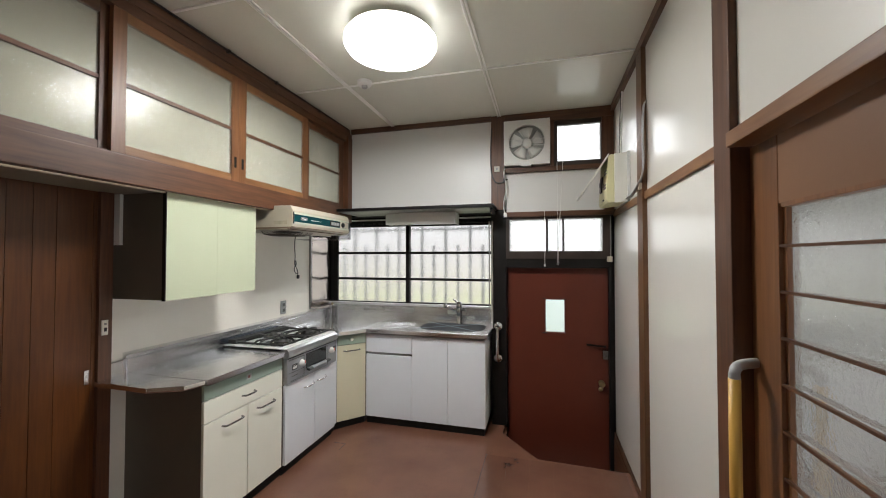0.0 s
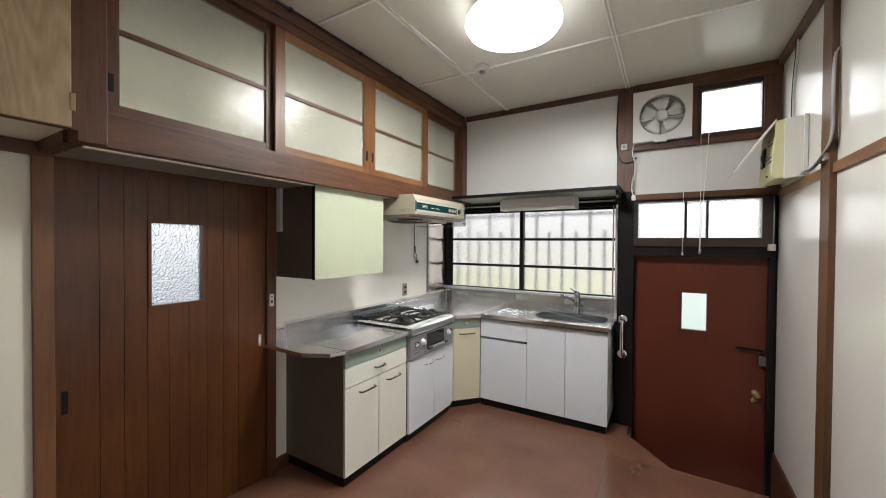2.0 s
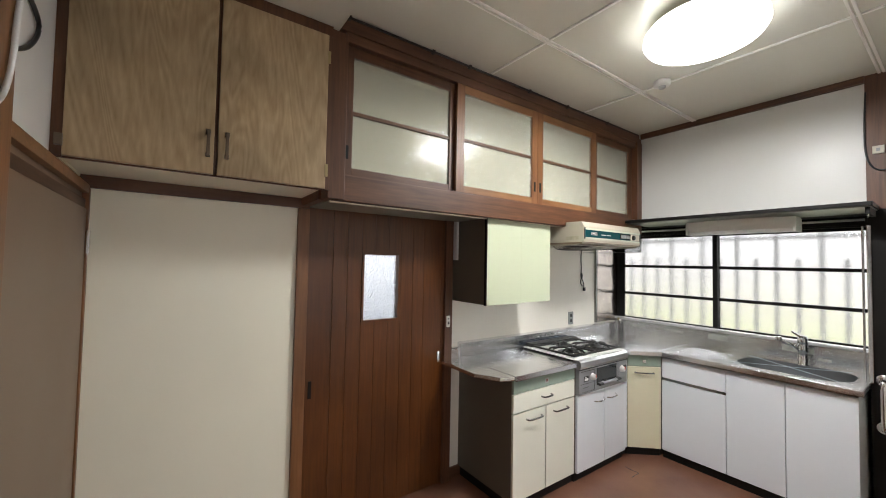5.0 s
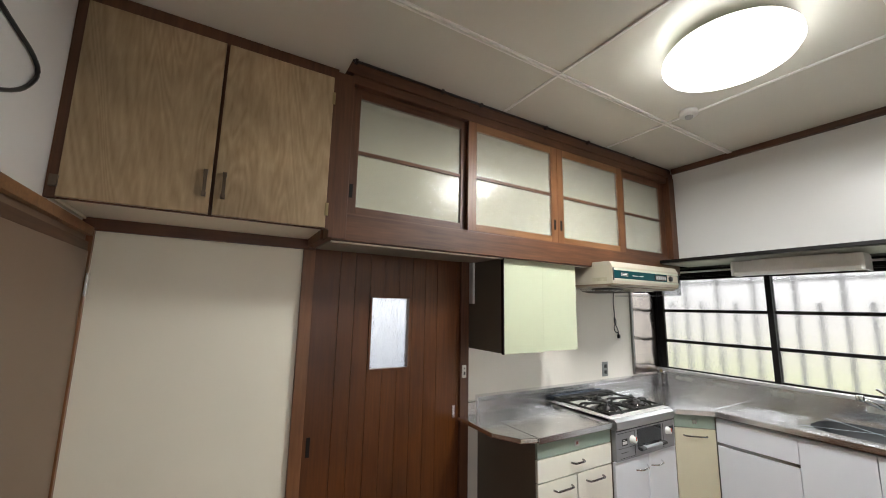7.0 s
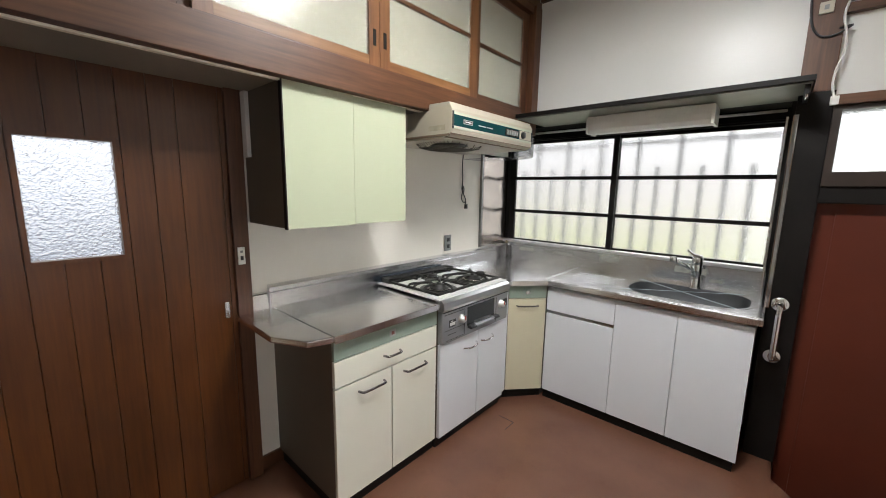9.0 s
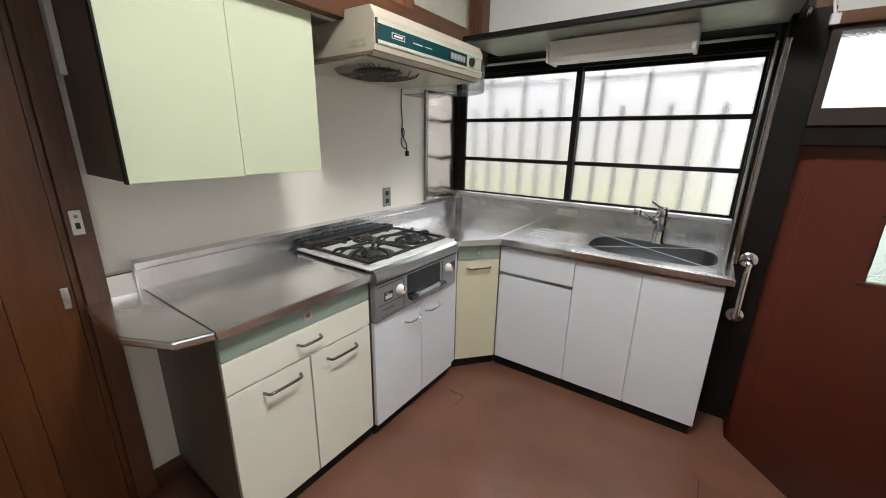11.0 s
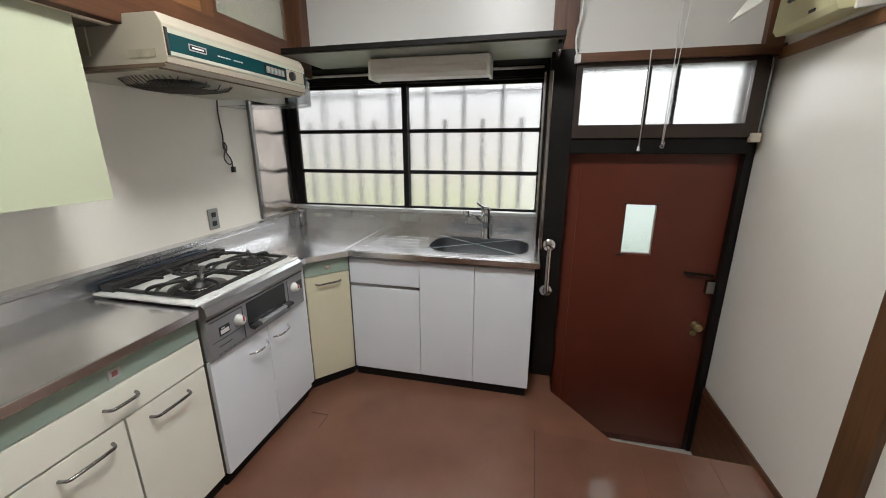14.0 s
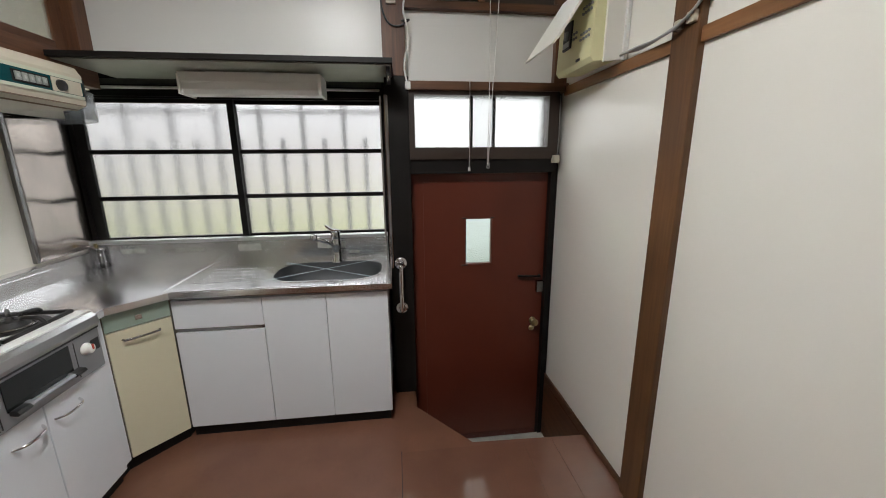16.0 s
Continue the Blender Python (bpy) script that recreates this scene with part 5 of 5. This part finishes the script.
# ---- shelf and strip light over the window ----
sh = thing("window_shelf", (-1.0, 3.43, 1.955), "black stained shelf board over the window", "shelf")
part("board", box(-1.745, -0.262, 3.28, 3.588, 1.955, 1.980, bevel=0.003), BLACK, sh)
part("underside", box(-1.74, -0.27, 3.30, 3.705, 1.950, 1.961), paint("grey_weathered_board", (0.30, 0.31, 0.27), rough=0.35, vary=0.3, scale=3, stains=0.6), sh, "weathered grey underside")
part("bracket", box(-0.295, -0.275, 3.32, 3.56, 1.91, 1.95), BLACK, sh)
part("hook", rod([(-0.285, 3.335, 1.95), (-0.285, 3.335, 1.90), (-0.285, 3.35, 1.89)], 0.005), STEEL, sh)
sl = thing("strip_light", (-0.99, 3.5, 1.86), "white fluorescent strip light under the shelf", "strip light")
part("body", box(-1.315, -0.632, 3.46, 3.60, 1.895, 1.940, bevel=0.003), WPLASTIC, sl)
part("hanger", box(-1.2, -0.75, 3.50, 3.56, 1.938, 1.9505), WPLASTIC, sl)
part("diffuser", prism([(3.462, 1.900), (3.605, 1.900), (3.60, 1.860), (3.57, 1.838), (3.485, 1.838), (3.464, 1.860)], "x", -1.305, -0.645, bevel=0.004), WPLASTIC, sl, "white plastic diffuser")
part("end_cap", box(-1.317, -1.305, 3.452, 3.608, 1.835, 1.93, bevel=0.003), WPLASTIC, sl)
part("end_cap", box(-0.645, -0.628, 3.452, 3.608, 1.835, 1.93, bevel=0.003), WPLASTIC, sl)
solid("curtain_rod", rod([(-2.12, 3.76, 1.915), (-0.345, 3.76, 1.915)], 0.008, seg=10), WPLASTIC, "thin pale curtain rod over the window", "rod")

# ---- fan ----
fn = thing("extractor_fan", (0.009, 3.59, 2.34), "white square extractor fan with five grey blades", "fan")
FX, FZ, FH = 0.009, 2.553, 0.202
sq = [(FX + FH * a, FZ + FH * b) for a, b in ((-1, -1), (1, -1), (1, 1), (-1, 1))]
hole = [(FX + 0.158 * math.cos(2 * math.pi * k / 40), FZ + 0.158 * math.sin(2 * math.pi * k / 40)) for k in range(40)]
face = sheet_with_hole(sq, hole, 0.0, 0.03)
bmesh.ops.transform(face, matrix=Matrix(((1, 0, 0, 0), (0, 0, -1, 3.555), (0, 1, 0, 0), (0, 0, 0, 1))), verts=face.verts[:])
bmesh.ops.recalc_face_normals(face, faces=face.faces[:])
part("front_panel", face, WPLASTIC, fn)
part("case", merge(box(FX - FH, FX + FH, 3.555, 3.60, FZ - FH, FZ - FH + 0.012), box(FX - FH, FX + FH, 3.555, 3.60, FZ + FH - 0.012, FZ + FH), box(FX - FH, FX - FH + 0.012, 3.555, 3.60, FZ - FH, FZ + FH), box(FX + FH - 0.012, FX + FH, 3.555, 3.60, FZ - FH, FZ + FH)), WPLASTIC, fn)
part("shutter", box(FX - 0.16, FX + 0.16, 3.594, 3.600, FZ - 0.16, FZ + 0.16), paint("dim_shutter", (0.46, 0.47, 0.44), rough=0.5), fn, "grey shutter behind the blades")
for k in range(5):
    a = 2 * math.pi * k / 5 + 0.3
    bl = bmesh.new()
    g = []
    for r in (0.04, 0.08, 0.115, 0.145):
        row = []
        for s in (-0.48, -0.16, 0.16, 0.48):
            th = a + s * (1.0 if r > 0.05 else 0.8) + 0.12 * (r - 0.04) / 0.1
            row.append(bl.verts.new((FX + r * math.cos(th), 3.565 + 0.022 * s, FZ + r * math.sin(th))))
        g.append(row)
    for i in range(3):
        for j in range(3):
            bl.faces.new((g[i][j], g[i + 1][j], g[i + 1][j + 1], g[i][j + 1])).smooth = True
    b_ = part("blade", bl, WPLASTIC, fn)
    b_.modifiers.new("thick", "SOLIDIFY").thickness = 0.003
part("hub", lathe([(0, 0.03), (0.035, 0.025), (0.045, 0.012), (0.046, 0), (0, 0)], (FX, 3.572, FZ), seg=28, turn=Matrix.Rotation(radians(90), 4, "X")), WPLASTIC, fn)
part("guard_rib", merge(box(FX - 0.158, FX + 0.158, 3.545, 3.55, FZ + 0.028, FZ + 0.033), box(FX - 0.158, FX + 0.158, 3.545, 3.55, FZ - 0.026, FZ - 0.021)), WPLASTIC, fn)
part("lip", box(FX - 0.05, FX + 0.04, 3.52, 3.53, FZ - FH - 0.014, FZ - FH, bevel=0.003), WPLASTIC, fn)
fc = thing("fan_cord", (-0.19, 3.56, 2.1), "white fan cord with plug hanging by the post", "cord")
part("cord", rod([(-0.185, 3.555, 2.35), (-0.20, 3.552, 2.28), (-0.18, 3.552, 2.21), (-0.175, 3.552, 2.12), (-0.195, 3.552, 2.05), (-0.20, 3.552, 1.98), (-0.185, 3.545, 1.92)], 0.005, seg=8, smooth=2), WPLASTIC, fc)
part("plug", box(-0.198, -0.168, 3.53, 3.555, 1.885, 1.925, bevel=0.004), WPLASTIC, fc)
part("hook", rod([(-0.205, 3.575, 2.235), (-0.165, 3.55, 2.232)], 0.006), BLKPLASTIC, fc)
part("dark_cord", rod([(-0.31, 3.566, 2.72), (-0.318, 3.562, 2.5), (-0.315, 3.562, 2.3), (-0.28, 3.562, 2.21), (-0.22, 3.562, 2.20), (-0.17, 3.555, 2.23)], 0.005, seg=8, smooth=2), BLKPLASTIC, fc)
so = thing("post_socket", (-0.26, 3.57, 2.335), "small cream socket on the wooden post", "socket")
part("plate", box(-0.285, -0.235, 3.555, 3.57, 2.31, 2.36, bevel=0.003), PLASTIC, so)
part("outlet", box(-0.268, -0.252, 3.553, 3.556, 2.325, 2.345), GREYPL, so)
for x, z0, z1, nm in ((0.160, 1.465, 1.93, "thin white pull cord with a bead"), (0.268, 1.478, 2.36, "thin doubled pull cord with a knot")):
    pc = thing("pull_cord", (x, 3.53, z0), nm, "cord")
    part("string", rod([(x, 3.528, z1), (x + 0.004, 3.528, (z0 + z1) / 2), (x, 3.528, z0)], 0.0022, seg=6), WPLASTIC, pc)
    if x < 0.2:
        part("bead", cyl((x, 3.528, z0 - 0.022), (x, 3.528, z0), 0.008, 0.006, 12), WPLASTIC, pc)
    else:
        part("string", rod([(x + 0.05, 3.532, z1), (x + 0.02, 3.528, 1.85), (x + 0.004, 3.528, z0)], 0.0022, seg=6), WPLASTIC, pc)
        part("knot", rod([(x, 3.528, z0 + 0.02), (x + 0.018, 3.525, z0), (x - 0.014, 3.525, z0 - 0.012), (x + 0.012, 3.525, z0 - 0.025), (x + 0.006, 3.525, z0 + 0.015)], 0.003, seg=6, smooth=2), GREYPL, pc)

# ---- fuse box and cables ----
fb = thing("fuse_box", (0.65, 3.1, 1.93), "yellowed fuse box on the wall with its lid open", "fuse box")
part("case", prism([(0.73, 1.93), (0.60, 1.915), (0.585, 1.935), (0.60, 2.245), (0.615, 2.26), (0.73, 2.26)], "y", 3.000, 3.36, bevel=0.005), YPLASTIC, fb)
part("back_plate", box(0.72, 0.738, 2.970, 3.38, 1.915, 2.27, bevel=0.003), WPLASTIC, fb)
part("end_cover", prism([(0.735, 1.922), (0.640, 1.911), (0.640, 2.262), (0.735, 2.266)], "y", 2.986, 2.9995, bevel=0.002), PALEPL, fb, "pale cream end cover")
part("lid", prism([(0.606, 2.268), (0.598, 2.262), (0.414, 1.985), (0.419, 1.980), (0.44, 2.004), (0.604, 2.252)], "y", 3.00, 3.355), PALEPL, fb, "open white lid")
mb = part("main_breaker", prism([(0.590, 2.02), (0.580, 2.022), (0.586, 2.140), (0.596, 2.142)], "y", 3.205, 3.285, bevel=0.001), BLKPLASTIC, fb, "black main breaker")
part("toggle", box(0.574, 0.584, 3.232, 3.258, 2.065, 2.10, bevel=0.002), GREYPL, mb, "grey toggle")
part("label_field", box(0.577, 0.583, 3.215, 3.275, 2.030, 2.052), SILVERGREY, mb, "pale label")
for ya in (3.015, 3.140):
    for z in ((2.02, 2.125) if ya < 3.1 else (2.045,)):
        wide = 0.105 if ya < 3.1 else 0.05
        field = part("breaker_field", prism([(0.5935, z - 0.012), (0.5845 + 0.045 * (z - 1.935), z - 0.012), (0.5870 + 0.045 * (z - 1.935), z + 0.048), (0.596, z + 0.048)], "y", ya, ya + wide, bevel=0.0008), YPLASTIC, fb, "raised field round the breakers")
        for i in range(4 if ya < 3.1 else 2):
            for k in range(2):
                part("breaker", box(0.5775 + 0.002 * k + 0.045 * (z - 1.935), 0.590 + 0.045 * (z - 1.935), ya + 0.010 + 0.024 * i, ya + 0.020 + 0.024 * i, z + 0.001 + 0.022 * k, z + 0.010 + 0.022 * k), GREYPL, field)
part("latch", box(0.580, 0.592, 3.10, 3.13, 1.94, 1.95), BLKPLASTIC, fb)
kb = thing("cable_bundle", (0.69, 2.58, 1.93), "grey cables clipped to the wall post", "cable")
for i, (dx, c) in enumerate(((0.0, SILVERGREY), (0.008, GREYPL), (0.016, SILVERGREY), (0.024, SILVERGREY))):
    part("cable", rod([(0.734, 2.535 - dx * 0.4, 2.44), (0.716, 2.53 - dx * 0.7, 2.41), (0.714, 2.53 - dx * 0.7, 2.20), (0.714, 2.525 - dx, 2.02), (0.706 - dx, 2.58, 1.955 - dx), (0.712 - dx, 2.72, 1.932 - dx * 0.6), (0.716 - dx * 0.5, 2.85, 1.922 + dx * 0.5), (0.722 - dx * 0.4, 2.985, 1.945 - dx * 0.4)], 0.0048, seg=8, smooth=2), c, kb)
part("clip", box(0.698, 0.722, 2.555, 2.59, 1.93, 1.965, bevel=0.003), PLASTIC, kb)
part("clip", box(0.698, 0.722, 2.615, 2.645, 1.925, 1.955, bevel=0.003), PLASTIC, kb)
wr = thing("corner_wires", (0.70, 3.3, 2.5), "dark wires running up the wall corner", "wire")
for dx in (0.0, 0.03):
    part("wire", rod([(0.725, 3.16 + dx, 2.82), (0.73, 3.18 + dx, 2.70), (0.732, 3.26 + dx, 2.55), (0.732, 3.27 + dx, 2.26)], 0.0055, seg=8, smooth=2), BLKPLASTIC if dx else WPLASTIC, wr)
jb = thing("junction_box", (0.69, 3.55, 1.5), "small cream junction box by the transom", "junction box")
part("case", box(0.672, 0.712, 3.535, 3.575, 1.485, 1.53, bevel=0.003), PLASTIC, jb)
part("wire", rod([(0.70, 3.545, 1.53), (0.702, 3.545, 1.70), (0.702, 3.55, 1.87)], 0.004, seg=7), GREYPL, jb)

# ---- ceiling lamp and smoke alarm ----
LX, LY = -0.69, 2.085
lm = thing("ceiling_lamp", (LX, LY, ZC), "round white ceiling lamp, switched on", "ceiling lamp")
part("base", lathe([(0, 0), (0.16, 0), (0.16, -0.044), (0.245, -0.047), (0.247, -0.052), (0, -0.052)], (LX, LY, ZC), seg=48), WPLASTIC, lm)
part("diffuser", lathe([(0.245, -0.05), (0.262, -0.072), (0.264, -0.098), (0.248, -0.122), (0.2, -0.14), (0.10, -0.149), (0, -0.151)], (LX, LY, ZC), seg=64), LAMP, lm, "glowing white diffuser")
sm = thing("smoke_alarm", (-1.13, 2.63, ZC), "small white smoke alarm on the ceiling", "smoke alarm")
part("base", lathe([(0, 0), (0.052, 0), (0.052, -0.026), (0.044, -0.034), (0, -0.034)], (-1.13, 2.63, ZC), seg=32), WPLASTIC, sm)
part("sensor", lathe([(0.022, -0.034), (0.022, -0.046), (0.016, -0.052), (0, -0.052)], (-1.13, 2.63, ZC), seg=20), SILVERGREY, sm)

# ---- glossy boards before the step ----
GLOSSY = paint("floor_brown_gloss", (0.165, 0.078, 0.050), rough=0.22, spec=0.5, vary=0.12, scale=3, bump=0.05, fine=26, stains=0.15)
p_ = GLOSSY.node_tree.nodes["Principled BSDF"]
p_.inputs["Coat Weight"].default_value, p_.inputs["Coat Roughness"].default_value, p_.inputs["Coat IOR"].default_value = 0.8, 0.07, 1.85
floor_ob = bpy.data.objects["floor"]
for i in range(6):
    part("floorboard", box(-0.283 + 0.164 * i, -0.1215 + 0.164 * i, 2.1, 3.03, -0.004, 0.0016 + 0.0006 * (i % 2), bevel=0.0008), GLOSSY, floor_ob)
